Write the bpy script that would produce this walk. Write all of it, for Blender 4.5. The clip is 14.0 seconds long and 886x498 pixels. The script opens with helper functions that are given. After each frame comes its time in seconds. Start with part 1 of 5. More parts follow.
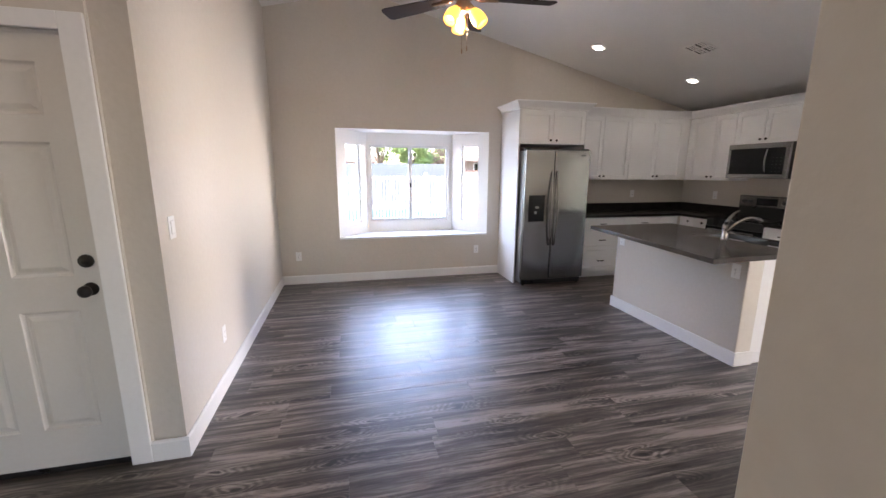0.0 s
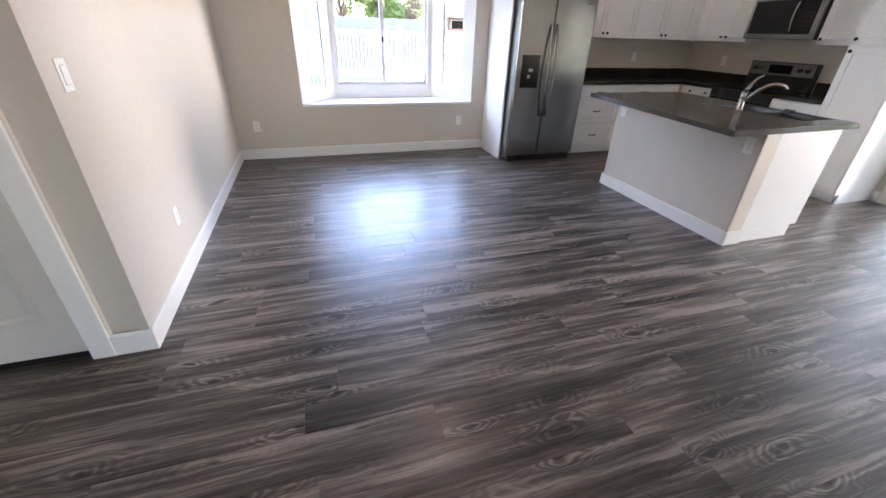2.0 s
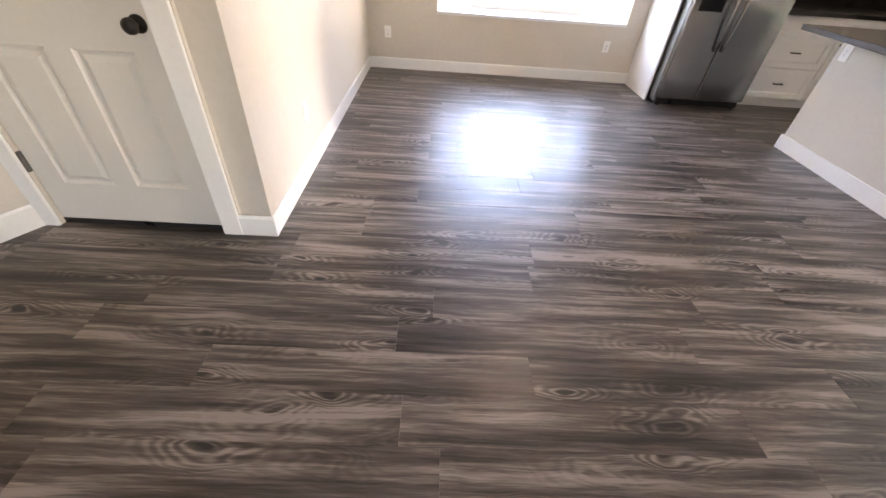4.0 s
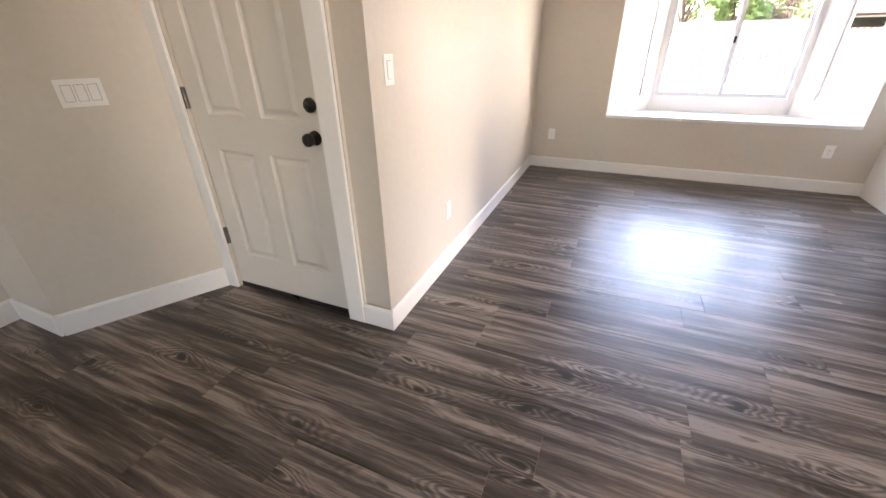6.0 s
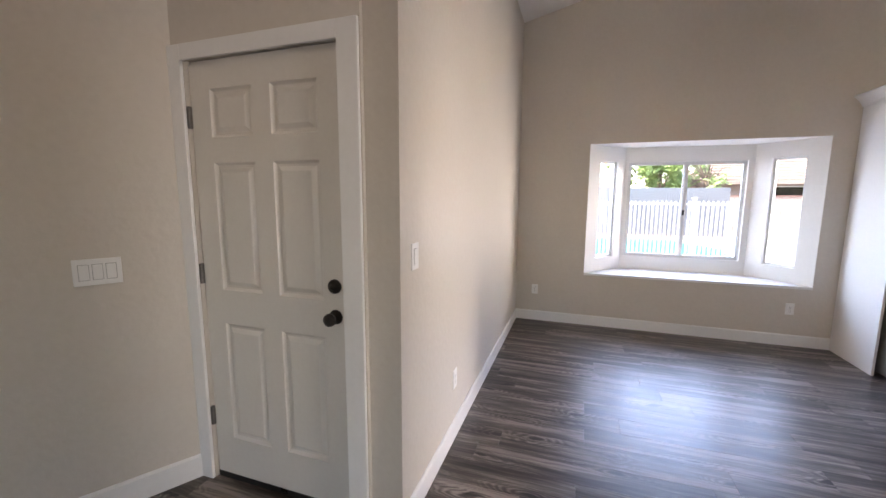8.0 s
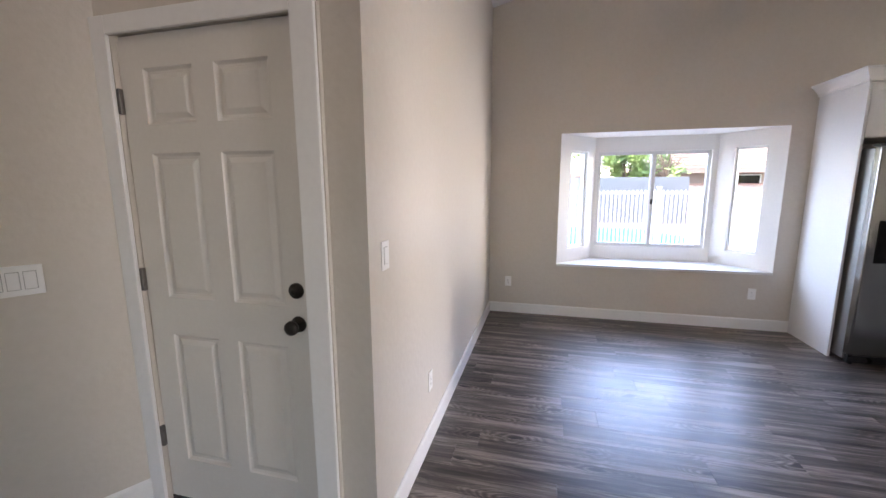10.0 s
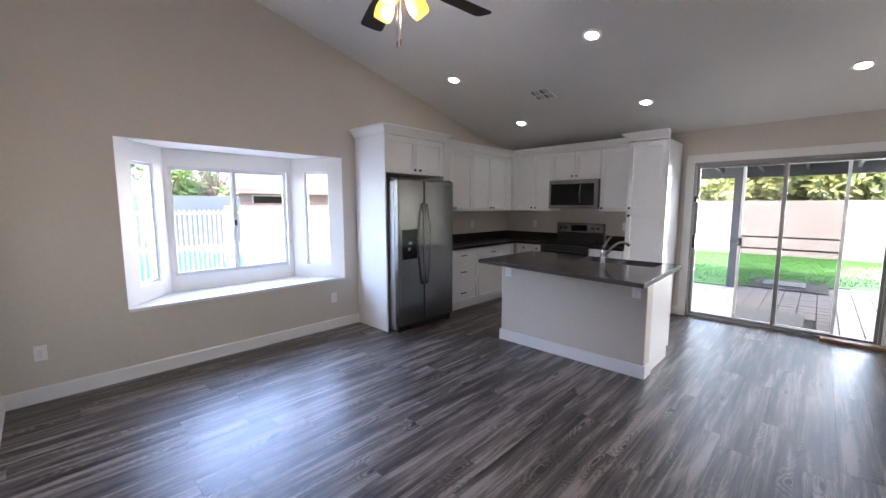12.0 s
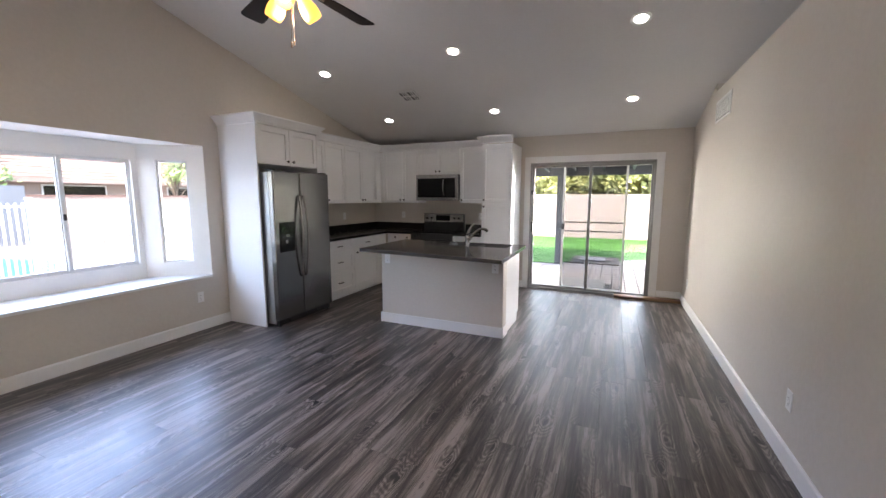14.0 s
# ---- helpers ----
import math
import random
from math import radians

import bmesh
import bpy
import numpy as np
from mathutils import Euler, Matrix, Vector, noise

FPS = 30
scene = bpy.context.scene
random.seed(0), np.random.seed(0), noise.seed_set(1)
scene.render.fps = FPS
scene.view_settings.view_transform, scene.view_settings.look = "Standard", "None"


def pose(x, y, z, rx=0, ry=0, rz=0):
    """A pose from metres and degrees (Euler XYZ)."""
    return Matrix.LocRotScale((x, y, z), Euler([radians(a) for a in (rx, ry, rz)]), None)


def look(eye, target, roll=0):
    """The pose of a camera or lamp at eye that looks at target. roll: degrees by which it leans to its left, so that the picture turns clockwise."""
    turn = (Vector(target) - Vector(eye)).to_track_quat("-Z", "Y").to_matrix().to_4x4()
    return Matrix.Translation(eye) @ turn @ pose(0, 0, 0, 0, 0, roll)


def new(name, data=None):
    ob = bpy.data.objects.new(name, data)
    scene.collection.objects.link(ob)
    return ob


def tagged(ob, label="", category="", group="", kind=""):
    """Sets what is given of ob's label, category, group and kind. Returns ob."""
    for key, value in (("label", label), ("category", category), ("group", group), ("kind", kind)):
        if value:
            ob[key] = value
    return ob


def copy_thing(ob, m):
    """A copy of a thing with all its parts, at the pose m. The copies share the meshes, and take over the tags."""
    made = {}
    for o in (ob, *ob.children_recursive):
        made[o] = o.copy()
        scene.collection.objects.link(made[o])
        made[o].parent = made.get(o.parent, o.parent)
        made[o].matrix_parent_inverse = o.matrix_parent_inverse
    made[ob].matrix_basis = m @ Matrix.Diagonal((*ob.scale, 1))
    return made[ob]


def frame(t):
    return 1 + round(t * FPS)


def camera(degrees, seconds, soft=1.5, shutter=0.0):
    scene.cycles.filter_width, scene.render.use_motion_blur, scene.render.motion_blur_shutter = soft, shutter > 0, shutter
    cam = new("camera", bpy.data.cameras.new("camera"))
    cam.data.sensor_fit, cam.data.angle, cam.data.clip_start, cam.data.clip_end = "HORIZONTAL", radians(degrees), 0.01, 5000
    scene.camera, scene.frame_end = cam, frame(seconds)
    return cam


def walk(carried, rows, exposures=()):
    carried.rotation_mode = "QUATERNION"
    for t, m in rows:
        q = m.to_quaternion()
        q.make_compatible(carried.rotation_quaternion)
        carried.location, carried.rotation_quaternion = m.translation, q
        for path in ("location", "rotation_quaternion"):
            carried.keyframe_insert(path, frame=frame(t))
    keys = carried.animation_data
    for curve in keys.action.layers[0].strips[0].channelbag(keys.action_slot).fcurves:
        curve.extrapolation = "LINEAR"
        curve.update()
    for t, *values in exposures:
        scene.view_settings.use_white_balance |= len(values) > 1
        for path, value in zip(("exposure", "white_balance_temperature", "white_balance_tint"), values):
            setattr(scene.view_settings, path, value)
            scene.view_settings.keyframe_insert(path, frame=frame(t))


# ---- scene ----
import itertools

cam = camera(97.2, 14.0)
PATH = [
    (0, (-0.271, 1.757, 1.504), (0.195, 3.663, 1.113), 0.3),
    (0.5, (-0.261, 1.769, 1.501), (0.229, 3.667, 1.105), 0.7),
    (1, (-0.261, 1.852, 1.489), (0.251, 3.725, 1.011), 0.9),
    (1.5, (-0.264, 1.979, 1.455), (0.267, 3.779, 0.763), 1.2),
    (2, (-0.28, 2.079, 1.395), (0.268, 3.74, 0.425), 1.9),
    (2.2, (-0.289, 2.113, 1.378), (0.264, 3.711, 0.31), 2.3),
    (4.3, (-0.356, 2.3, 1.28), (-0.475, 3.844, 0.014), 4.0),
    (4.5, (-0.351, 2.354, 1.285), (-0.612, 3.905, 0.05), 3.5),
    (5, (-0.301, 2.465, 1.275), (-0.768, 3.985, 0.061), 2.3),
    (5.5, (-0.268, 2.505, 1.264), (-0.856, 4.038, 0.121), 0.5),
    (6, (-0.264, 2.505, 1.307), (-0.974, 4.125, 0.375), -1.0),
    (6.5, (-0.269, 2.469, 1.42), (-1.041, 4.223, 0.847), -1.4),
    (7, (-0.303, 2.461, 1.467), (-0.958, 4.318, 1.119), -0.2),
    (7.5, (-0.401, 2.479, 1.479), (-0.888, 4.401, 1.214), 0.5),
    (8, (-0.498, 2.474, 1.474), (-1.137, 4.349, 1.204), 0.3),
    (8.2, (-0.534, 2.463, 1.474), (-1.312, 4.285, 1.202), 0.2),
    (10.3, (-0.554, 2.673, 1.482), (-0.879, 4.621, 1.167), -0.4),
    (10.5, (-0.584, 2.761, 1.479), (-0.629, 4.739, 1.192), 0.1),
    (11, (-0.613, 2.941, 1.499), (-0.008, 4.832, 1.26), 0.1),
    (11.5, (-0.732, 3.07, 1.486), (0.384, 4.714, 1.263), -0.1),
    (12, (-0.864, 2.992, 1.491), (0.566, 4.372, 1.266), 0.0),
    (12.5, (-0.988, 2.873, 1.497), (0.617, 4.043, 1.262), 0.2),
    (13, (-1.088, 2.872, 1.518), (0.621, 3.883, 1.278), -0.0),
    (13.5, (-1.207, 2.932, 1.504), (0.577, 3.802, 1.259), -0.1),
    (14, (-1.277, 2.968, 1.485), (0.541, 3.759, 1.224), 0.1),
]
# ---- settings ----
AZ, ELEV = 201, 42
SUN, SKY, CANS, SHADE0 = 1.4, 0.085, 5.0, 90
SOUTH, WEST, BAYLIGHT, FANLIGHT, PATIOLIGHT, YARDLIGHT = 0.15, 1.5, 540.0, 1.8, 5.0, 62.0
BAYEAST, BAYWEST, YARDSOUTH, YARDNORTH, ENTRY = 36.0, 30.0, 104.0, 26.0, 0.4
EXPO = [(0, 3.72, 6700, 18), (2, 3.85, 6400, 15), (4.5, 4.4, 7600, 18), (5.5, 4.32, 7500, 18), (6.5, 3.7, 7300, 18), (7.5, 3.42, 7000, 18), (10.4, 3.5, 6300, 17), (11.0, 3.66, 6000, 16), (11.5, 3.62, 6000, 16), (12.5, 3.4, 6300, 16), (14, 3.42, 6500, 16)]
# ---- end settings ----
walk(cam, [(t, look(eye, target, roll)) for t, eye, target, roll in PATH], exposures=EXPO)

sun_dir = Vector((math.cos(radians(AZ)) * math.cos(radians(ELEV)), math.sin(radians(AZ)) * math.cos(radians(ELEV)), math.sin(radians(ELEV))))
world = bpy.data.worlds.new("sky")
scene.world = world
world.use_nodes = True
wn = world.node_tree.nodes
sky = wn.new("ShaderNodeTexSky")
sky.sky_type = "NISHITA"
sky.sun_disc = False
sky.sun_elevation = radians(ELEV)
sky.sun_rotation = radians(90 - AZ)
wn["Background"].inputs[1].default_value = SKY
world.node_tree.links.new(sky.outputs[0], wn["Background"].inputs[0])
sun = new("sun", bpy.data.lights.new("sun", "SUN"))
sun.data.energy = SUN
sun.data.angle = radians(0.5)
sun.data.color = (1.0, 0.95, 0.87)
sun.matrix_basis = look(sun_dir * 50, (0, 0, 0))
for name, eye, target, w, h, power, tint in (
    # fill lamp added in an unseen opening of the south wall
    ("daylight_south_window", (-0.6, -2.59, 1.35), (-0.6, 0, 1.35), 3.1, 1.65, SOUTH, (1.0, 0.95, 0.88)),
    # added unseen lamp before the solid hall wall, brightens the island front
    ("daylight_hall_window", (-3.1, -0.7, 1.35), (2.6, 4.7, 0.7), 1.75, 1.35, WEST, (1.0, 0.95, 0.88)),
    # added lamps hidden beside the bay: one for the side wall, one for the refrigerator panel
    ("daylight_bay_from_east", (4.9, 9.3, 2.1), (-1.0, 5.3, 1.5), 2.8, 2.6, BAYEAST, (1.0, 0.94, 0.86)),
    ("daylight_bay_from_west", (-3.4, 9.3, 2.1), (1.9, 6.8, 1.3), 2.6, 2.6, BAYWEST, (0.62, 0.78, 1.0)),
    # added lamps out of view in the yard, lighting the side wall and the divider
    ("daylight_yard_from_south", (14.0, 0.65, 1.1), (-1.15, 5.2, 1.4), 1.4, 2.3, YARDSOUTH, (1.0, 0.965, 0.93)),
    ("daylight_yard_from_north", (7.5, 6.2, 1.15), (3.6, 2.1, 1.3), 1.6, 2.0, YARDNORTH, (1.0, 0.97, 0.86)),
    ("entry_ceiling_lamp", (-1.75, 2.45, 3.15), (-1.75, 2.50, 0.0), 0.16, 0.16, ENTRY, (1.0, 0.82, 0.60)),
    # added lamps above the sight line, for sky light and its glow on the floor
    ("daylight_bay", (0.8, 15.0, 7.3), (0.66, 7.4, 4.3), 14.0, 8.6, BAYLIGHT, (0.45, 0.62, 1.0)),
    ("daylight_yard", (15.0, 1.0, 3.7), (5.0, 2.5, 2.6), 14.0, 1.9, YARDLIGHT, (0.72, 0.85, 1.0)),
    ("daylight_patio", (5.75, 3.33, 2.27), (4.4, 3.33, 1.9), 1.7, 0.30, PATIOLIGHT, (0.78, 0.87, 1.0)),
):
    lamp = new(name, bpy.data.lights.new(name, "AREA"))
    lamp.data.spread = radians(150)
    lamp.data.shape = "RECTANGLE"
    lamp.data.size, lamp.data.size_y = w, h
    lamp.data.energy, lamp.data.color = power, tint
    lamp.matrix_basis = look(eye, target)
fan_lamp = new("fan_lamp", bpy.data.lights.new("fan_lamp", "POINT"))
fan_lamp.data.energy, fan_lamp.data.color, fan_lamp.data.shadow_soft_size = FANLIGHT, (1.0, 0.89, 0.76), 0.05
fan_lamp.location = (0.606, 4.76, 2.545)

# ---- materials ----
def material(name):
    m = bpy.data.materials.new(name)
    m.use_nodes = True
    t = m.node_tree
    return m, t, t.nodes, t.links, t.nodes["Principled BSDF"]


def ramp(nodes, stops):
    r = nodes.new("ShaderNodeValToRGB")
    e = r.color_ramp.elements
    while len(e) < len(stops):
        e.new(0.5)
    for k, (p, c) in enumerate(stops):
        e[k].position = p
        e[k].color = (*c, 1)
    return r


def noisy(name, c1, c2, rough=0.6, scale=3.0, fine=60.0, bump=0.1, metal=0.0, dist=0.002, rough_var=0.08, spec=0.5, stretch=None, coat=0.0):
    """A surface that varies at two scales, in colour, gloss and relief."""
    m, t, n, l, b = material(name)
    tc = n.new("ShaderNodeTexCoord")
    src = tc.outputs["Object"]
    if stretch:
        mp = n.new("ShaderNodeMapping")
        mp.inputs["Scale"].default_value = stretch
        l.new(src, mp.inputs[0])
        src = mp.outputs[0]
    a = n.new("ShaderNodeTexNoise")
    a.inputs["Scale"].default_value = scale
    a.inputs["Detail"].default_value = 5
    f = n.new("ShaderNodeTexNoise")
    f.inputs["Scale"].default_value = fine
    f.inputs["Detail"].default_value = 4
    l.new(src, a.inputs[0])
    l.new(src, f.inputs[0])
    mix = n.new("ShaderNodeMath")
    mix.operation = "MULTIPLY_ADD"
    mix.inputs[1].default_value = 0.45
    half = n.new("ShaderNodeMath")
    half.operation = "MULTIPLY"
    half.inputs[1].default_value = 0.55
    l.new(a.outputs[0], half.inputs[0])
    l.new(f.outputs[0], mix.inputs[0])
    l.new(half.outputs[0], mix.inputs[2])
    r = ramp(n, [(0.32, c1), (0.68, c2)])
    l.new(mix.outputs[0], r.inputs[0])
    l.new(r.outputs[0], b.inputs["Base Color"])
    rr = n.new("ShaderNodeMapRange")
    rr.inputs["To Min"].default_value = rough - rough_var
    rr.inputs["To Max"].default_value = rough + rough_var
    l.new(a.outputs[0], rr.inputs[0])
    l.new(rr.outputs[0], b.inputs["Roughness"])
    b.inputs["Metallic"].default_value = metal
    b.inputs["Specular IOR Level"].default_value = spec
    b.inputs["Coat Weight"].default_value = coat
    if bump:
        bp = n.new("ShaderNodeBump")
        bp.inputs["Strength"].default_value = bump
        bp.inputs["Distance"].default_value = dist
        l.new(f.outputs[0], bp.inputs["Height"])
        l.new(bp.outputs[0], b.inputs["Normal"])
    return m


def plank_material():
    m, t, n, l, b = material("grey_oak_plank")
    tc = n.new("ShaderNodeTexCoord")
    info = n.new("ShaderNodeObjectInfo")
    isl = n.new("ShaderNodeNewGeometry")
    off = n.new("ShaderNodeVectorMath")
    off.operation = "MULTIPLY_ADD"
    comb = n.new("ShaderNodeCombineXYZ")
    for k in range(3):
        l.new(info.outputs["Random"], comb.inputs[k])
    off.inputs[1].default_value = (37.0, 91.0, 53.0)
    l.new(comb.outputs[0], off.inputs[0])
    l.new(tc.outputs["Object"], off.inputs[2])
    # the grain wanders to either side as it runs along the plank
    sway = n.new("ShaderNodeTexNoise")
    sway.inputs["Scale"].default_value = 1
    sway.inputs["Detail"].default_value = 3
    smap = n.new("ShaderNodeMapping")
    smap.inputs["Scale"].default_value = (3.2, 9.0, 1)
    l.new(off.outputs[0], smap.inputs[0])
    l.new(smap.outputs[0], sway.inputs[0])
    waved = n.new("ShaderNodeVectorMath")
    waved.operation = "MULTIPLY_ADD"
    waved.inputs[1].default_value = (0.0, 0.035, 0.0)
    l.new(sway.outputs["Color"], waved.inputs[0])
    l.new(off.outputs[0], waved.inputs[2])
    def mapped(scale):
        mp = n.new("ShaderNodeMapping")
        mp.inputs["Scale"].default_value = scale
        l.new(waved.outputs[0], mp.inputs[0])
        return mp.outputs[0]
    def noise_at(scale, detail=4, rough=0.5, distort=0.0):
        q = n.new("ShaderNodeTexNoise")
        q.inputs["Scale"].default_value = 1
        q.inputs["Detail"].default_value = detail
        q.inputs["Roughness"].default_value = rough
        q.inputs["Distortion"].default_value = distort
        l.new(mapped(scale), q.inputs[0])
        return q.outputs[0]
    def math_(op, a, c, v=None):
        q = n.new("ShaderNodeMath")
        q.operation = op
        for k, s in enumerate((a, c, v)):
            if s is None:
                continue
            if isinstance(s, (int, float)):
                q.inputs[k].default_value = s
            else:
                l.new(s, q.inputs[k])
        return q.outputs[0]
    # growth rings: ellipses round scattered knots, bent by a slow noise, that fade into straight grain
    warp = n.new("ShaderNodeTexNoise")
    warp.inputs["Scale"].default_value = 1
    warp.inputs["Detail"].default_value = 2
    l.new(mapped((3.0, 9.0, 1)), warp.inputs[0])
    bent = n.new("ShaderNodeVectorMath")
    bent.operation = "MULTIPLY_ADD"
    bent.inputs[1].default_value = (0.55, 0.75, 0.0)
    l.new(warp.outputs["Color"], bent.inputs[0])
    l.new(mapped((1.7, 5.6, 0)), bent.inputs[2])
    v = n.new("ShaderNodeTexVoronoi")
    v.voronoi_dimensions = "2D"
    v.inputs["Scale"].default_value = 1
    l.new(bent.outputs[0], v.inputs[0])
    d = v.outputs["Distance"]
    field = math_("MULTIPLY_ADD", noise_at((1.2, 9.0, 1), 2, 0.5, 0.2), 0.65, d)
    rings = math_("SINE", math_("MULTIPLY", field, 75.0), 0)
    gate = n.new("ShaderNodeMapRange")
    gate.inputs["From Min"].default_value = 0.50
    gate.inputs["From Max"].default_value = 0.12
    gate.inputs["To Min"].default_value = 0.06
    gate.inputs["To Max"].default_value = 1.0
    l.new(d, gate.inputs[0])
    pick = n.new("ShaderNodeMapRange")
    pick.inputs["From Min"].default_value = 0.2
    pick.inputs["From Max"].default_value = 0.65
    pick.inputs["To Min"].default_value = 0.08
    sep = n.new("ShaderNodeSeparateColor")
    l.new(v.outputs["Color"], sep.inputs[0])
    l.new(sep.outputs[0], pick.inputs[0])
    streak = noise_at((1.5, 42, 1), 6, 0.68, 0.25)
    broad = noise_at((1.1, 11, 1), 4, 0.55, 0.35)
    pores = noise_at((12, 380, 1), 3, 0.6)
    tone = math_("MULTIPLY", streak, 0.56)
    tone = math_("MULTIPLY_ADD", math_("SUBTRACT", broad, 0.5), 0.62, math_("ADD", tone, 0.20))
    tone = math_("MULTIPLY_ADD", math_("MULTIPLY", rings, math_("MULTIPLY", gate.outputs[0], pick.outputs[0])), 0.062, tone)
    tone = math_("MULTIPLY_ADD", pores, 0.15, tone)
    tone = math_("MULTIPLY_ADD", math_("SUBTRACT", info.outputs["Random"], 0.5), 0.03, tone)
    knot = n.new("ShaderNodeMapRange")
    knot.inputs["From Min"].default_value = 0.035
    knot.inputs["From Max"].default_value = 0.075
    knot.inputs["To Min"].default_value = 0.22
    knot.inputs["To Max"].default_value = 0.0
    l.new(d, knot.inputs[0])
    tone = math_("SUBTRACT", tone, math_("MULTIPLY", knot.outputs[0], pick.outputs[0]))
    r = ramp(n, [(0.385, (0.016, 0.0125, 0.0105)), (0.475, (0.048, 0.038, 0.032)), (0.56, (0.108, 0.088, 0.076)), (0.67, (0.295, 0.25, 0.222))])
    l.new(tone, r.inputs[0])
    l.new(r.outputs[0], b.inputs["Base Color"])
    rr = n.new("ShaderNodeMapRange")
    rr.inputs["From Min"].default_value = 0.3
    rr.inputs["From Max"].default_value = 0.7
    rr.inputs["To Min"].default_value = 0.31
    rr.inputs["To Max"].default_value = 0.43
    l.new(streak, rr.inputs[0])
    l.new(rr.outputs[0], b.inputs["Roughness"])
    b.inputs["Specular IOR Level"].default_value = 0.5
    bp = n.new("ShaderNodeBump")
    bp.inputs["Strength"].default_value = 0.35
    bp.inputs["Distance"].default_value = 0.0012
    l.new(tone, bp.inputs["Height"])
    l.new(bp.outputs[0], b.inputs["Normal"])
    return m


def glass_material(name, tint=(1, 1, 1), spec=0.06):
    m, t, n, l, b = material(name)
    n.remove(b)
    tr = n.new("ShaderNodeBsdfTransparent")
    tr.inputs[0].default_value = (*tint, 1)
    gl = n.new("ShaderNodeBsdfGlossy")
    gl.inputs["Roughness"].default_value = 0.02
    fr = n.new("ShaderNodeLayerWeight")
    fr.inputs[0].default_value = 0.5
    pw = n.new("ShaderNodeMath")
    pw.operation = "POWER"
    pw.inputs[1].default_value = 5.0
    l.new(fr.outputs["Facing"], pw.inputs[0])
    ad = n.new("ShaderNodeMath")
    ad.operation = "MULTIPLY_ADD"
    ad.inputs[1].default_value = 0.7
    ad.inputs[2].default_value = 0.03
    l.new(pw.outputs[0], ad.inputs[0])
    mx = n.new("ShaderNodeMixShader")
    l.new(ad.outputs[0], mx.inputs[0])
    l.new(tr.outputs[0], mx.inputs[1])
    l.new(gl.outputs[0], mx.inputs[2])
    l.new(mx.outputs[0], n["Material Output"].inputs[0])
    return m


def glow(name, colour, strength):
    m, t, n, l, b = material(name)
    b.inputs["Base Color"].default_value = (*colour, 1)
    b.inputs["Emission Color"].default_value = (*colour, 1)
    b.inputs["Emission Strength"].default_value = strength
    return m


M_WALL = noisy("wall_paint", (0.60, 0.55, 0.485), (0.65, 0.60, 0.535), 0.42, 1.2, 34, 0.24, dist=0.006, rough_var=0.05)
M_CEIL = noisy("ceiling_paint", (0.76, 0.75, 0.735), (0.81, 0.80, 0.785), 0.75, 1.5, 45, 0.25, dist=0.004)
M_TRIM = noisy("white_trim_paint", (0.78, 0.775, 0.76), (0.83, 0.825, 0.81), 0.32, 2, 40, 0.05, dist=0.001)
M_DOOR = noisy("door_paint", (0.66, 0.625, 0.575), (0.70, 0.67, 0.62), 0.36, 2, 60, 0.08, dist=0.001)
M_CAB = noisy("cabinet_paint", (0.80, 0.805, 0.81), (0.85, 0.85, 0.85), 0.33, 2, 50, 0.04, dist=0.001)
M_BAY = noisy("bay_paint", (0.84, 0.82, 0.78), (0.88, 0.86, 0.82), 0.5, 1.5, 40, 0.2, dist=0.003)
M_PLANK = plank_material()
M_GAP = noisy("joint_dark", (0.02, 0.018, 0.016), (0.035, 0.03, 0.028), 0.8)
M_STEEL = noisy("brushed_steel", (0.25, 0.247, 0.24), (0.28, 0.276, 0.268), 0.22, 1.2, 6, 0.0, metal=1.0, stretch=(0.6, 0.6, 60), rough_var=0.02)
M_STEELH = noisy("brushed_steel_level", (0.33, 0.326, 0.32), (0.40, 0.395, 0.385), 0.26, 1.5, 6, 0.0, metal=1.0, stretch=(1, 1, 60), rough_var=0.03)
M_CHROME = noisy("brushed_nickel", (0.31, 0.30, 0.285), (0.38, 0.365, 0.35), 0.26, 4, 80, 0.02, metal=1.0, dist=0.0003, rough_var=0.03)
M_HINGE = noisy("aged_hinge_steel", (0.13, 0.12, 0.11), (0.20, 0.19, 0.18), 0.42, 8, 80, 0.03, metal=0.8, dist=0.0004)
M_BASIN = noisy("sink_steel", (0.10, 0.10, 0.10), (0.15, 0.15, 0.15), 0.32, 4, 80, 0.02, metal=1.0, dist=0.0003)
M_BLACK = noisy("black_plastic", (0.012, 0.012, 0.013), (0.022, 0.022, 0.023), 0.3, 4, 80, 0.03, dist=0.0004)
M_BGLASS = noisy("black_glass", (0.008, 0.008, 0.009), (0.014, 0.014, 0.015), 0.09, 4, 80, 0, rough_var=0.02, spec=0.3)
M_KNOB = noisy("dark_bronze", (0.016, 0.013, 0.012), (0.03, 0.026, 0.022), 0.38, 8, 90, 0.03, metal=0.2, dist=0.0004, spec=0.25)
M_STONE = noisy("grey_quartz", (0.045, 0.042, 0.040), (0.085, 0.080, 0.076), 0.12, 6, 260, 0.0, rough_var=0.04)
M_STONE2 = noisy("dark_quartz", (0.015, 0.012, 0.012), (0.028, 0.024, 0.023), 0.2, 6, 260, 0.0, rough_var=0.04)
M_PLATE = noisy("white_plastic", (0.84, 0.835, 0.82), (0.87, 0.865, 0.85), 0.3, 8, 80, 0)
# grey that stands for the shade in the gap round a switch rocker
M_PGAP = noisy("plate_shadow_gap", (0.38, 0.37, 0.36), (0.42, 0.41, 0.40), 0.6, bump=0)
M_SLOT = noisy("slot_dark", (0.03, 0.03, 0.03), (0.05, 0.05, 0.05), 0.6, bump=0)
M_ALU = noisy("grey_aluminium", (0.30, 0.30, 0.29), (0.38, 0.38, 0.37), 0.4, 3, 60, 0.03, metal=0.7)
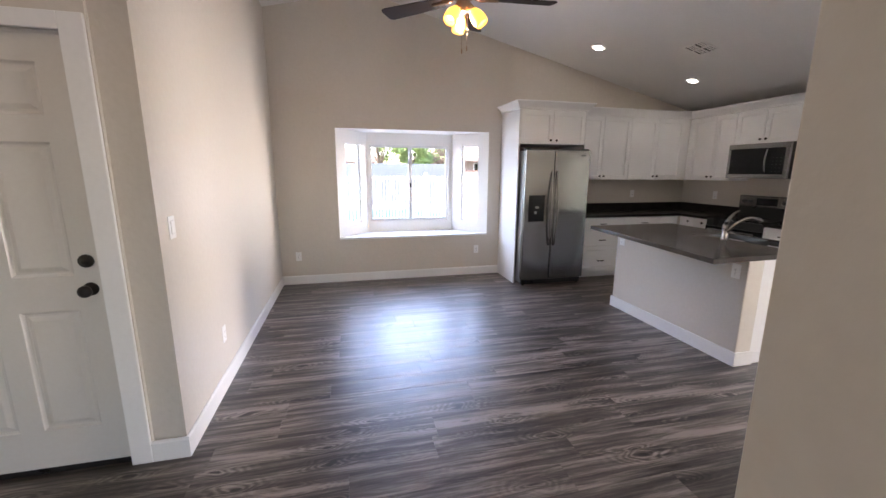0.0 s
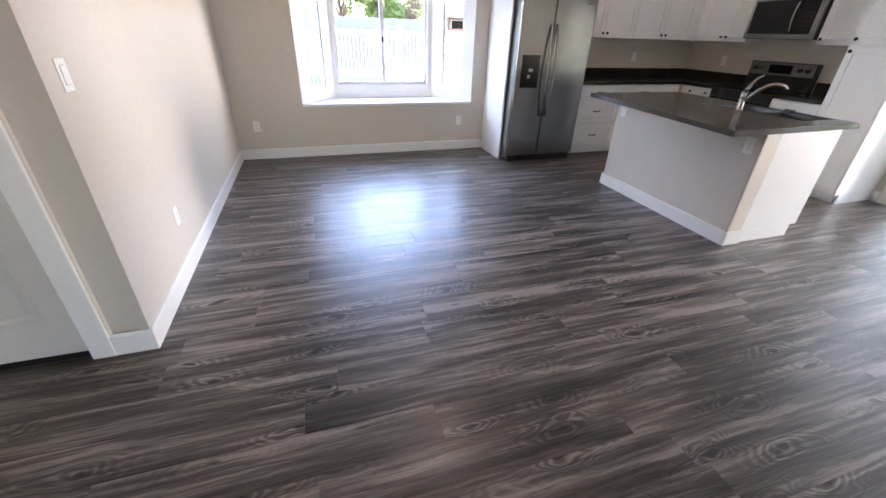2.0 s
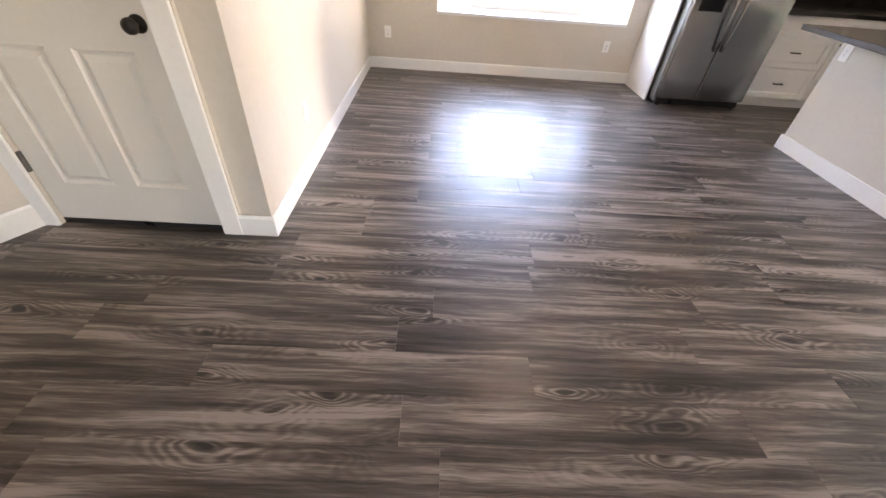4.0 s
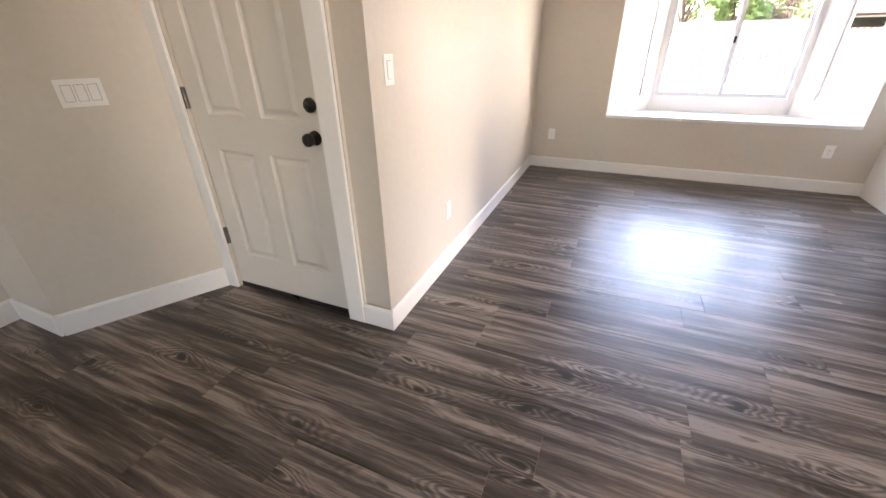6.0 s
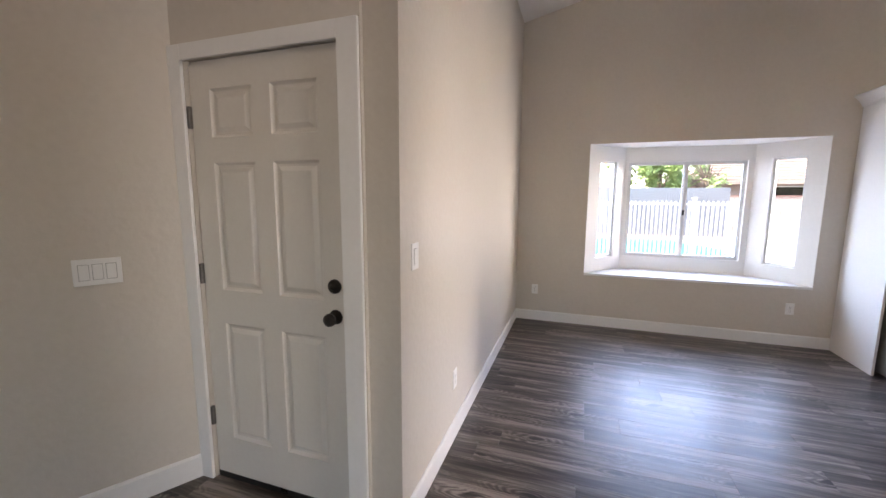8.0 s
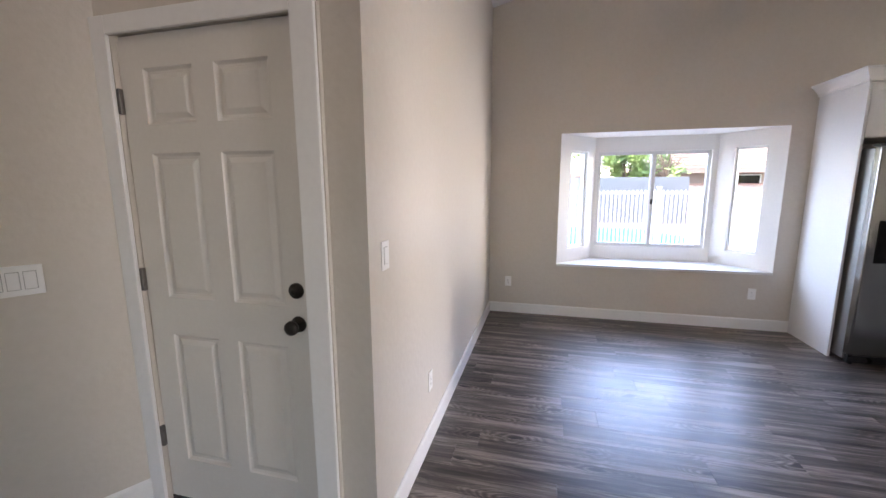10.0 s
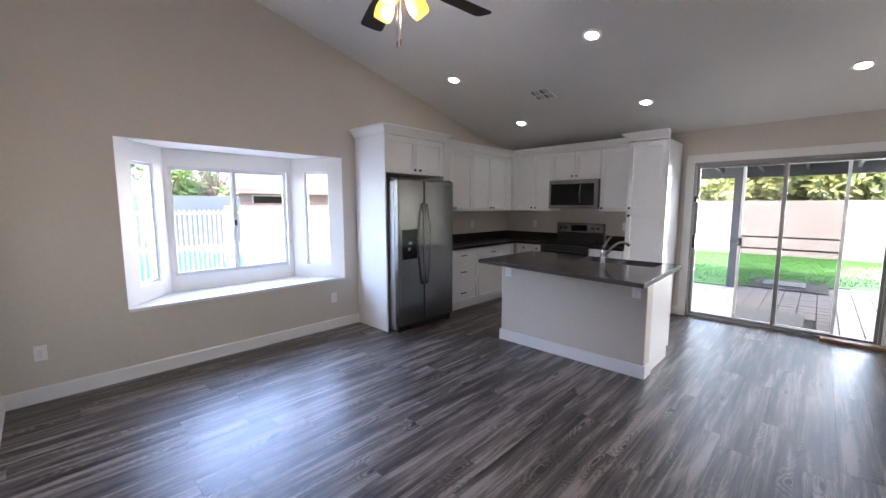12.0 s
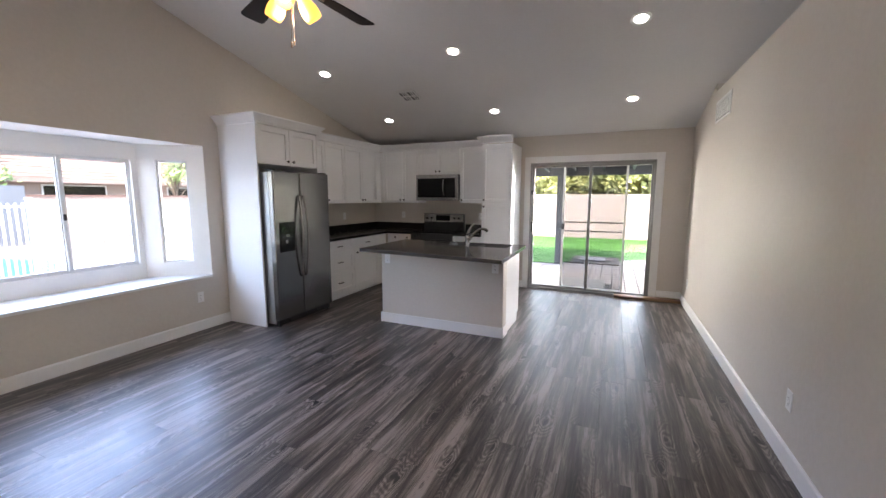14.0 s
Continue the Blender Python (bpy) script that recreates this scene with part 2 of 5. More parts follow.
M_ALUL = noisy("pale_aluminium", (0.66, 0.65, 0.63), (0.74, 0.73, 0.71), 0.4, 3, 60, 0.03, metal=0.0)
M_VINYL = noisy("white_window_frame", (0.70, 0.70, 0.68), (0.78, 0.78, 0.76), 0.4, 3, 60, 0.03)
M_GLASS = glass_material("clear_glass")
M_BLADE = noisy("espresso_wood", (0.010, 0.007, 0.006), (0.022, 0.015, 0.013), 0.6, 3, 40, 0.08, dist=0.001, stretch=(1, 6, 6), spec=0.15)
M_BRASS = noisy("antique_brass", (0.30, 0.20, 0.13), (0.42, 0.30, 0.20), 0.3, 6, 80, 0.02, metal=1.0)
M_AMBER = glow("lit_amber_glass", (1.0, 0.43, 0.065), 0.24)
M_BULB = glow("lit_bulb", (1.0, 0.74, 0.35), 3.0)
M_LED = glow("lit_led_lens", (1.0, 0.94, 0.86), CANS)
M_WOODSTRIP = noisy("raw_wood", (0.16, 0.085, 0.045), (0.26, 0.15, 0.085), 0.55, 4, 40, 0.15, stretch=(12, 1, 12))
M_MAT = noisy("rough_mat", (0.06, 0.05, 0.045), (0.12, 0.10, 0.09), 0.9, 6, 60, 0.4)
M_CONC = noisy("pool_deck", (0.27, 0.26, 0.25), (0.34, 0.325, 0.31), 0.85, 0.8, 30, 0.3)
M_DIRT = noisy("desert_ground", (0.20, 0.165, 0.135), (0.28, 0.235, 0.195), 0.95, 0.5, 12, 0.4)
M_PAVER = noisy("paver", (0.38, 0.325, 0.295), (0.52, 0.45, 0.415), 0.85, 1.2, 40, 0.3)
M_GRASS = noisy("grass_blades", (0.075, 0.20, 0.045), (0.12, 0.28, 0.06), 0.9, 2, 30, 0.3, spec=0.2)
M_WATER = noisy("pool_water", (0.02, 0.33, 0.36), (0.05, 0.46, 0.47), 0.06, 0.8, 5, 0.35, dist=0.03, rough_var=0.02)
M_BLOCK = noisy("block_wall_paint", (0.37, 0.285, 0.245), (0.45, 0.355, 0.31), 0.9, 0.8, 25, 0.4)
M_BLOCKG = noisy("block_wall_grey", (0.15, 0.165, 0.185), (0.20, 0.215, 0.24), 0.9, 0.8, 25, 0.4)
M_CAP = noisy("wall_cap", (0.17, 0.10, 0.08), (0.25, 0.15, 0.12), 0.9, 2, 25, 0.3)
M_FENCE = noisy("white_metal_fence", (0.50, 0.50, 0.51), (0.58, 0.58, 0.59), 0.4, 3, 60, 0.05)
M_STUCCO = noisy("house_stucco", (0.36, 0.28, 0.235), (0.44, 0.35, 0.30), 0.9, 1, 30, 0.4)
M_ROOF = noisy("roof_tiles", (0.30, 0.20, 0.16), (0.46, 0.33, 0.27), 0.85, 1, 20, 0.5)
M_DARKWOOD = noisy("dark_patio_timber", (0.035, 0.045, 0.055), (0.07, 0.08, 0.09), 0.7, 2, 30, 0.3)
M_BARK = noisy("bark", (0.12, 0.09, 0.065), (0.22, 0.17, 0.13), 0.9, 3, 30, 0.6, dist=0.01)
M_LEAF = noisy("leaves", (0.27, 0.38, 0.12), (0.40, 0.52, 0.20), 0.6, 1.2, 8, 0)
M_HEDGE = noisy("hedge_leaves", (0.40, 0.41, 0.13), (0.54, 0.53, 0.20), 0.8, 0.8, 8, 0)


def screen_material():
    m, t, n, l, b = material("insect_screen")
    n.remove(b)
    tr = n.new("ShaderNodeBsdfTransparent")
    tr.inputs[0].default_value = (0.74, 0.74, 0.74, 1)
    df = n.new("ShaderNodeBsdfDiffuse")
    df.inputs[0].default_value = (0.05, 0.05, 0.05, 1)
    mx = n.new("ShaderNodeMixShader")
    mx.inputs[0].default_value = 0.12
    l.new(tr.outputs[0], mx.inputs[1])
    l.new(df.outputs[0], mx.inputs[2])
    l.new(mx.outputs[0], n["Material Output"].inputs[0])
    return m


M_SCREEN = screen_material()

# ---- mesh helpers ----
def box(bm, x0, x1, y0, y1, z0, z1):
    x0, x1 = sorted((x0, x1)); y0, y1 = sorted((y0, y1)); z0, z1 = sorted((z0, z1))
    v = [bm.verts.new(p) for p in itertools.product((x0, x1), (y0, y1), (z0, z1))]
    for f in ((0, 1, 3, 2), (4, 6, 7, 5), (0, 4, 5, 1), (2, 3, 7, 6), (0, 2, 6, 4), (1, 5, 7, 3)):
        bm.faces.new([v[k] for k in f])
    return v


def prism(bm, outline, z0, z1):
    """A column over a plan outline, given counter-clockwise; z0 and z1 may be functions of x and y."""
    a = z0 if callable(z0) else (lambda x, y: z0)
    b = z1 if callable(z1) else (lambda x, y: z1)
    lo = [bm.verts.new((x, y, a(x, y))) for x, y in outline]
    hi = [bm.verts.new((x, y, b(x, y))) for x, y in outline]
    bm.faces.new(lo[::-1])
    bm.faces.new(hi)
    for k in range(len(outline)):
        j = (k + 1) % len(outline)
        bm.faces.new((lo[k], lo[j], hi[j], hi[k]))


def lathe(bm, profile, m, n=20):
    """Turns (radius, height) pairs round z, then moves them by m."""
    rings = []
    for r, h in profile:
        if r < 1e-6:
            rings.append([bm.verts.new(m @ Vector((0, 0, h)))])
        else:
            rings.append([bm.verts.new(m @ Vector((r * math.cos(2 * math.pi * k / n), r * math.sin(2 * math.pi * k / n), h))) for k in range(n)])
    for a, b in zip(rings, rings[1:]):
        for k in range(n):
            j = (k + 1) % n
            if len(a) == 1 and len(b) == 1:
                continue
            if len(a) == 1:
                bm.faces.new((a[0], b[j], b[k]))
            elif len(b) == 1:
                bm.faces.new((a[k], a[j], b[0]))
            else:
                bm.faces.new((a[k], a[j], b[j], b[k]))


def tube(bm, pts, radii, n=12):
    """A round tube through points, closed at both ends."""
    pts = [Vector(p) for p in pts]
    if isinstance(radii, (int, float)):
        radii = [radii] * len(pts)
    rings, side = [], None
    for k, p in enumerate(pts):
        d = (pts[min(k + 1, len(pts) - 1)] - pts[max(k - 1, 0)]).normalized()
        if side is None:
            side = d.orthogonal().normalized()
        side = (side - d * side.dot(d)).normalized()
        up = d.cross(side)
        rings.append([bm.verts.new(p + radii[k] * (math.cos(2 * math.pi * j / n) * side + math.sin(2 * math.pi * j / n) * up)) for j in range(n)])
    for a, b in zip(rings, rings[1:]):
        for k in range(n):
            j = (k + 1) % n
            bm.faces.new((a[k], a[j], b[j], b[k]))
    bm.faces.new(rings[0][::-1])
    bm.faces.new(rings[-1])


BASE = {}


def thing(name, at, label="", category="", group="", kind=""):
    ob = new(name)
    ob.location = at
    BASE[ob.name] = Matrix.Translation(at)
    return tagged(ob, label, category, group, kind)


def part(name, bm, mat, parent=None, label="", bevel=0.0, smooth=False, seg=2, category="", group="", kind=""):
    bmesh.ops.recalc_face_normals(bm, faces=bm.faces)
    me = bpy.data.meshes.new(name)
    bm.to_mesh(me)
    bm.free()
    me.materials.append(mat)
    if smooth:
        me.polygons.foreach_set("use_smooth", [True] * len(me.polygons))
    ob = new(name, me)
    if parent:
        ob.parent = parent
        if parent.name in BASE:
            ob.matrix_parent_inverse = BASE[parent.name].inverted()
    if bevel:
        b = ob.modifiers.new("edge", "BEVEL")
        b.width, b.segments, b.limit_method = bevel, seg, "ANGLE"
        b.harden_normals = False
    return tagged(ob, label, category, group, kind)


def boxes(name, dims, mat, parent=None, label="", bevel=0.0, **k):
    bm = bmesh.new()
    for d in dims:
        box(bm, *d)
    return part(name, bm, mat, parent, label, bevel, **k)


# ---- plan ----
XW, YN, XE, YS = -1.152, 7.155, 5.12, 2.01
RIDGE_X, RIDGE_Z, PITCH = 0.03, 3.665, 0.24


def roof_z(x, y=0):
    return RIDGE_Z - PITCH * abs(x - RIDGE_X)


BAY = (-0.39, 1.71, 0.61, 2.045)
SL = (2.44, 4.22, 2.03)


def wall(name, outline, z0, z1, mat=M_WALL):
    bm = bmesh.new()
    prism(bm, outline, z0, z1)
    return part(name, bm, mat, kind="structure")


# north wall with the bay's opening
bm = bmesh.new()
T = 0.16
prism(bm, [(XW, YN), (BAY[0], YN), (BAY[0], YN + T), (XW - 0.16, YN + T), (XW - 0.16, YN)], 0, roof_z)
prism(bm, [(BAY[1], YN), (XE, YN), (XE, YN + T), (BAY[1], YN + T)], 0, roof_z)
prism(bm, [(BAY[0], YN), (BAY[1], YN), (BAY[1], YN + T), (BAY[0], YN + T)], 0, BAY[2] - 0.03)
prism(bm, [(BAY[0], YN), (RIDGE_X, YN), (RIDGE_X, YN + T), (BAY[0], YN + T)], BAY[3], roof_z)
prism(bm, [(RIDGE_X, YN), (BAY[1], YN), (BAY[1], YN + T), (RIDGE_X, YN + T)], BAY[3], roof_z)
wall_north = part("wall_north", bm, M_WALL, kind="structure")

# east wall with the sliding door's opening
bm = bmesh.new()
D = 0.16
prism(bm, [(XE, SL[1] + 0.02), (XE + D, SL[1] + 0.02), (XE + D, YN + T), (XE, YN + T)], 0, roof_z)
prism(bm, [(XE, -2.6), (XE + D, -2.6), (XE + D, SL[0] - 0.02), (XE, SL[0] - 0.02)], 0, roof_z)
prism(bm, [(XE, SL[0] - 0.02), (XE + D, SL[0] - 0.02), (XE + D, SL[1] + 0.02), (XE, SL[1] + 0.02)], SL[2] + 0.01, roof_z)
wall_east = part("wall_east", bm, M_WALL, kind="structure")

# side wall between the entry and the dining place, with its end beside the door
wall("wall_west", [(XW - 0.16, 3.888), (XW, 3.868), (XW, YN), (XW - 0.16, YN)], 0, roof_z)
# entry wall round the door
DOOR_Y = 3.868
bm = bmesh.new()
prism(bm, [(-1.41, DOOR_Y), (XW - 0.16, DOOR_Y), (XW - 0.16, DOOR_Y + 0.14), (-1.41, DOOR_Y + 0.14)], 0, 3.05)
prism(bm, [(-2.30, DOOR_Y), (-2.23, DOOR_Y), (-2.23, DOOR_Y + 0.14), (-2.30, DOOR_Y + 0.14)], 0, 3.05)
prism(bm, [(-2.23, DOOR_Y), (-1.41, DOOR_Y), (-1.41, DOOR_Y + 0.14), (-2.23, DOOR_Y + 0.14)], 2.085, 3.05)
part("wall_entry", bm, M_WALL, kind="structure")
# slanting wall and the hall beyond it
wall("wall_slanted", [(-2.702, 3.19), (-2.30, 3.868), (-2.43, 3.93), (-2.84, 3.33), (-2.84, 3.19)], 0, 3.02)
wall("wall_hall", [(-3.115, 3.18), (-2.702, 3.19), (-2.84, 3.33), (-3.115, 3.33)], 0, 3.0)
bm = bmesh.new()
prism(bm, [(-3.26, -2.6), (-3.115, -2.6), (-3.115, -1.6), (-3.26, -1.6)], 0, roof_z)
prism(bm, [(-3.26, 0.2), (-3.115, 0.2), (-3.115, 3.33), (-3.26, 3.33)], 0, roof_z)
prism(bm, [(-3.26, -1.6), (-3.115, -1.6), (-3.115, 0.2), (-3.26, 0.2)], 0, roof_z)
part("wall_hall_west", bm, M_WALL, kind="structure")
# the opening in this unseen wall is added for the south fill lamp
bm = bmesh.new()
for x0, x1, z0, z1 in ((-3.26, -2.2, 0, None), (-2.2, RIDGE_X, 0, 0.5), (-2.2, RIDGE_X, 2.2, None), (RIDGE_X, 1.0, 0, 0.5), (RIDGE_X, 1.0, 2.2, None), (1.0, XE, 0, None)):
    prism(bm, [(x0, -2.76), (x1, -2.76), (x1, -2.6), (x0, -2.6)], z0, z1 or roof_z)
part("wall_south", bm, M_WALL, kind="structure")
# tall divider to the next room, open above
bm = bmesh.new()
prism(bm, [(0.088, YS - 0.13), (3.98, YS - 0.13), (3.98, YS), (0.088, YS)], 0, lambda x, y: min(2.63, roof_z(x)))
prism(bm, [(3.98, YS - 0.13), (XE, YS - 0.13), (XE, YS), (3.98, YS)], 0, roof_z)
part("wall_divider", bm, M_WALL, kind="structure", bevel=0.0015)
# flat ceiling over the entry nook is the same slope carried on
bm = bmesh.new()
for x0, x1 in ((-3.3, RIDGE_X), (RIDGE_X, XE + D)):
    prism(bm, [(x0, -2.8), (x1, -2.8), (x1, YN + T), (x0, YN + T)], roof_z, lambda x, y: roof_z(x) + 0.14)
part("ceiling", bm, M_CEIL, kind="structure")

# ---- bay ----
bx0, bx1, bz0, bz1 = BAY
IN_Y = 7.64
LEFT, RIGHT = ((bx0, YN + 0.006), (0.02, IN_Y)), ((bx1, YN + 0.006), (1.30, IN_Y))


def slab_with_hole(bm, a, b, s0, s1, z0, z1, w0, w1, thick):
    """An upright panel from a to b in plan with one opening s0..s1, w0..w1; it thickens to the outside."""
    a, b = Vector((*a, 0)), Vector((*b, 0))
    d = (b - a).normalized()
    nrm = Vector((-d.y, d.x, 0)) * thick
    L = (b - a).length
    for u0, u1, q0, q1 in ((0, s0, z0, z1), (s1, L, z0, z1), (s0, s1, z0, w0), (s0, s1, w1, z1)):
        p = [a + d * u0, a + d * u1, a + d * u1 + nrm, a + d * u0 + nrm]
        prism(bm, [(v.x, v.y) for v in p], q0, q1)


bm = bmesh.new()
slab_with_hole(bm, LEFT[0], LEFT[1], 0.185, 0.50, bz0 - 0.03, bz1 + 0.03, 0.765, 1.875, 0.09)
part("bay_wall", bm, M_BAY, kind="structure")
bm = bmesh.new()
slab_with_hole(bm, RIGHT[1], RIGHT[0], 0.165, 0.465, bz0 - 0.03, bz1 + 0.03, 0.765, 1.88, 0.09)
part("bay_wall", bm, M_BAY, kind="structure")
bm = bmesh.new()
slab_with_hole(bm, LEFT[1], RIGHT[1], 0.04, 1.225, bz0 - 0.03, bz1 + 0.03, 0.765, 1.875, 0.09)
part("bay_wall", bm, M_BAY, kind="structure")
bm = bmesh.new()
prism(bm, [(bx0 + 0.002, YN - 0.012), (bx1 - 0.002, YN - 0.012), (bx1 + 0.03, YN + T), (1.34, 7.72), (-0.02, 7.72), (bx0 - 0.03, YN + T)], bz0 - 0.028, bz0)
part("bay_sill", bm, M_TRIM, kind="structure", bevel=0.003)
bm = bmesh.new()
prism(bm, [(bx0 + 0.001, YN + 0.003), (bx1 - 0.001, YN + 0.003), (bx1 + 0.03, YN + T + 0.01), (1.34, 7.72), (-0.02, 7.72), (bx0 - 0.03, YN + T + 0.01)], bz1 - 0.003, bz1 + 0.025)
part("bay_soffit", bm, M_BAY, kind="structure")


def bay_window(name, a, b, s0, s1, z0, z1, mull=False, label=""):
    a, b = Vector((*a, 0)), Vector((*b, 0))
    d = (b - a).normalized()
    nrm = Vector((-d.y, d.x, 0))
    w = thing(name, tuple(a + d * s0 + nrm * 0.04 + Vector((0, 0, z0))), label, "window", kind="structure")
    def bar(bm, u0, u1, q0, q1, t0=0.03, t1=0.07):
        p = [a + d * u0 + nrm * t0, a + d * u1 + nrm * t0, a + d * u1 + nrm * t1, a + d * u0 + nrm * t1]
        prism(bm, [(v.x, v.y) for v in p], q0, q1)
    f = 0.022
    bm = bmesh.new()
    bar(bm, s0, s1, z0, z0 + f); bar(bm, s0, s1, z1 - f, z1)
    bar(bm, s0, s0 + f, z0 + f, z1 - f); bar(bm, s1 - f, s1, z0 + f, z1 - f)
    part("window_frame", bm, M_VINYL, w, bevel=0.002)
    mid = (s0 + s1) / 2 + (0.01 if mull else 0)
    if mull:
        bm = bmesh.new()
        bar(bm, mid - 0.014, mid + 0.014, z0 + f, z1 - f, 0.022, 0.075)
        part("mullion", bm, M_ALUL, w, "grey aluminium meeting rail", bevel=0.002)
        bm = bmesh.new()
        bar(bm, mid - 0.012, mid + 0.012, z0 + 0.5, z0 + 0.56, 0.008, 0.022)
        part("latch", bm, M_BLACK, w, bevel=0.003)
        for e0, e1 in ((s0 + f, mid - 0.014), (mid + 0.014, s1 - f)):
            bm = bmesh.new()
            bar(bm, e0, e0 + 0.012, z0 + f, z1 - f, 0.035, 0.06); bar(bm, e1 - 0.012, e1, z0 + f, z1 - f, 0.035, 0.06)
            bar(bm, e0 + 0.012, e1 - 0.012, z0 + f, z0 + f + 0.014, 0.035, 0.06); bar(bm, e0 + 0.012, e1 - 0.012, z1 - f - 0.014, z1 - f, 0.035, 0.06)
            part("sash", bm, M_ALUL, w)
    panes = [(s0 + f, mid - 0.014), (mid + 0.014, s1 - f)] if mull else [(s0 + f, s1 - f)]
    for e0, e1 in panes:
        bm = bmesh.new()
        bar(bm, e0, e1, z0 + f, z1 - f, 0.047, 0.051)
        g = part("pane", bm, M_GLASS, w)
        g.visible_shadow = False
    return w


bay_window("window_1", *LEFT, 0.185, 0.50, 0.765, 1.875, label="narrow clear window in the slanting side of the bay")
bay_window("window_2", LEFT[1], RIGHT[1], 0.04, 1.225, 0.765, 1.875, True, "white framed sliding window with a grey meeting rail in the bay")
bay_window("window_3", RIGHT[1], RIGHT[0], 0.165, 0.465, 0.765, 1.88, label="narrow clear window in the slanting side of the bay")

# ---- base of the floor ----
boxes("floor", [(-3.3, XE + 0.05, -2.8, YN + T, -0.12, -0.006)], M_GAP, kind="structure")
bx = thing("ground", (0, 0, -0.16), kind="structure")
boxes("ground_sheet", [(-400, 400, -400, 400, -0.6, -0.16)], M_DIRT, bx)

# ---- trims ----
BH = 0.115


def baseboard(a, b, h=BH, t=0.014, z=0.0):
    """Runs from a to b in plan with the room on its left."""
    a, b = Vector((*a, 0)), Vector((*b, 0))
    d = (b - a).normalized()
    nn = Vector((-d.y, d.x, 0))
    rows = [(0, z), (t, z), (t, z + h - 0.012), (t * 0.45, z + h), (0, z + h)]
    bm = bmesh.new()
    v = [[bm.verts.new(p + nn * o + Vector((0, 0, q))) for o, q in rows] for p in (a, b)]
    bm.faces.new(v[0][::-1]); bm.faces.new(v[1])
    for k in range(5):
        j = (k + 1) % 5
        bm.faces.new((v[0][k], v[0][j], v[1][j], v[1][k]))
    return part("baseboard", bm, M_TRIM, kind="structure")


baseboard((1.895, YN), (XW, YN))
baseboard((XW, YN - 0.014), (XW, 3.8685))
baseboard((XW + 0.014, 3.868), (-1.315, 3.868))
baseboard((-2.31, 3.862), (-2.702, 3.184), 0.125)
baseboard((-2.702, 3.18), (-3.115, 3.18), 0.125)
baseboard((-3.115, 3.18), (-3.115, -2.6), 0.125)
baseboard((0.088, YS), (XE, YS))
baseboard((0.088, YS - 0.13), (0.088, YS + 0.014))
baseboard((XE, YS + 0.014), (XE, 2.335), 0.09, z=0.05)
baseboard((XE, 4.315), (XE, 4.37))
baseboard((-3.115, -2.6), (XE, -2.6))

# ---- lamps in the ceiling ----
SLOPE = math.atan(PITCH)


def on_slope(x, y, drop=0.0):
    return Matrix.Translation((x, y, roof_z(x) - drop)) @ Matrix.Rotation(SLOPE if x > RIDGE_X else -SLOPE, 4, "Y")


lamp = None
for x, y in ((2.75, 4.61), (2.80, 6.345), (4.16, 6.25), (4.16, 4.56), (4.15, 2.83), (2.71, 2.84)):
    m = on_slope(x, y)
    if lamp is None:
        first = m
        lamp = new("recessed_light")
        lamp.matrix_basis = Matrix.Identity(4)
        tagged(lamp, "round white recessed light, lit, flush in the sloping ceiling", "ceiling light", "recessed lights")
        bm = bmesh.new()
        lathe(bm, [(0.053, 0.0), (0.085, 0.0), (0.085, -0.004), (0.078, -0.008), (0.055, -0.005), (0.053, 0.0)], Matrix.Identity(4), 32)
        part("trim_ring", bm, M_TRIM, lamp, smooth=True)
        bm = bmesh.new()
        lathe(bm, [(0.0, -0.003), (0.052, -0.003), (0.052, -0.001), (0.0, -0.001)], Matrix.Identity(4), 32)
        part("lens", bm, M_LED, lamp, "glowing white lens")
        root = lamp
        root.matrix_basis = m
    else:
        copy_thing(root, m)


# ---- cabinets ----
def FN(u, d, z):
    return (u, YN - d, z)


def FE(u, d, z):
    return (XE - d, u, z)


def FI(u, d, z):
    return (2.80 + d, u, z)


def lbox(bm, F, u0, u1, d0, d1, z0, z1):
    a, b = F(u0, d0, z0), F(u1, d1, z1)
    box(bm, a[0], b[0], a[1], b[1], a[2], b[2])


def facing(F):
    """Turns z-up to the way in which a front looks."""
    o, p = Vector(F(0, 0, 0)), Vector(F(0, 1, 0))
    return (p - o).to_track_quat("Z", "Y").to_matrix().to_4x4()


def knob(F, u, d, z, parent):
    bm = bmesh.new()
    lathe(bm, [(0, 0), (0.007, 0), (0.006, 0.012), (0.014, 0.017), (0.0155, 0.023), (0.012, 0.028), (0, 0.029)], Matrix.Translation(F(u, d, z)) @ facing(F), 14)
    return part("knob", bm, M_KNOB, parent, "round black knob", smooth=True)


def pull(F, u, d, z, parent):
    bm = bmesh.new()
    lbox(bm, F, u - 0.05, u + 0.05, d + 0.018, d + 0.028, z - 0.006, z + 0.006)
    lbox(bm, F, u - 0.046, u - 0.036, d, d + 0.018, z - 0.005, z + 0.005)
    lbox(bm, F, u + 0.036, u + 0.046, d, d + 0.018, z - 0.005, z + 0.005)
    return part("pull", bm, M_KNOB, parent, "black bar pull", bevel=0.002)


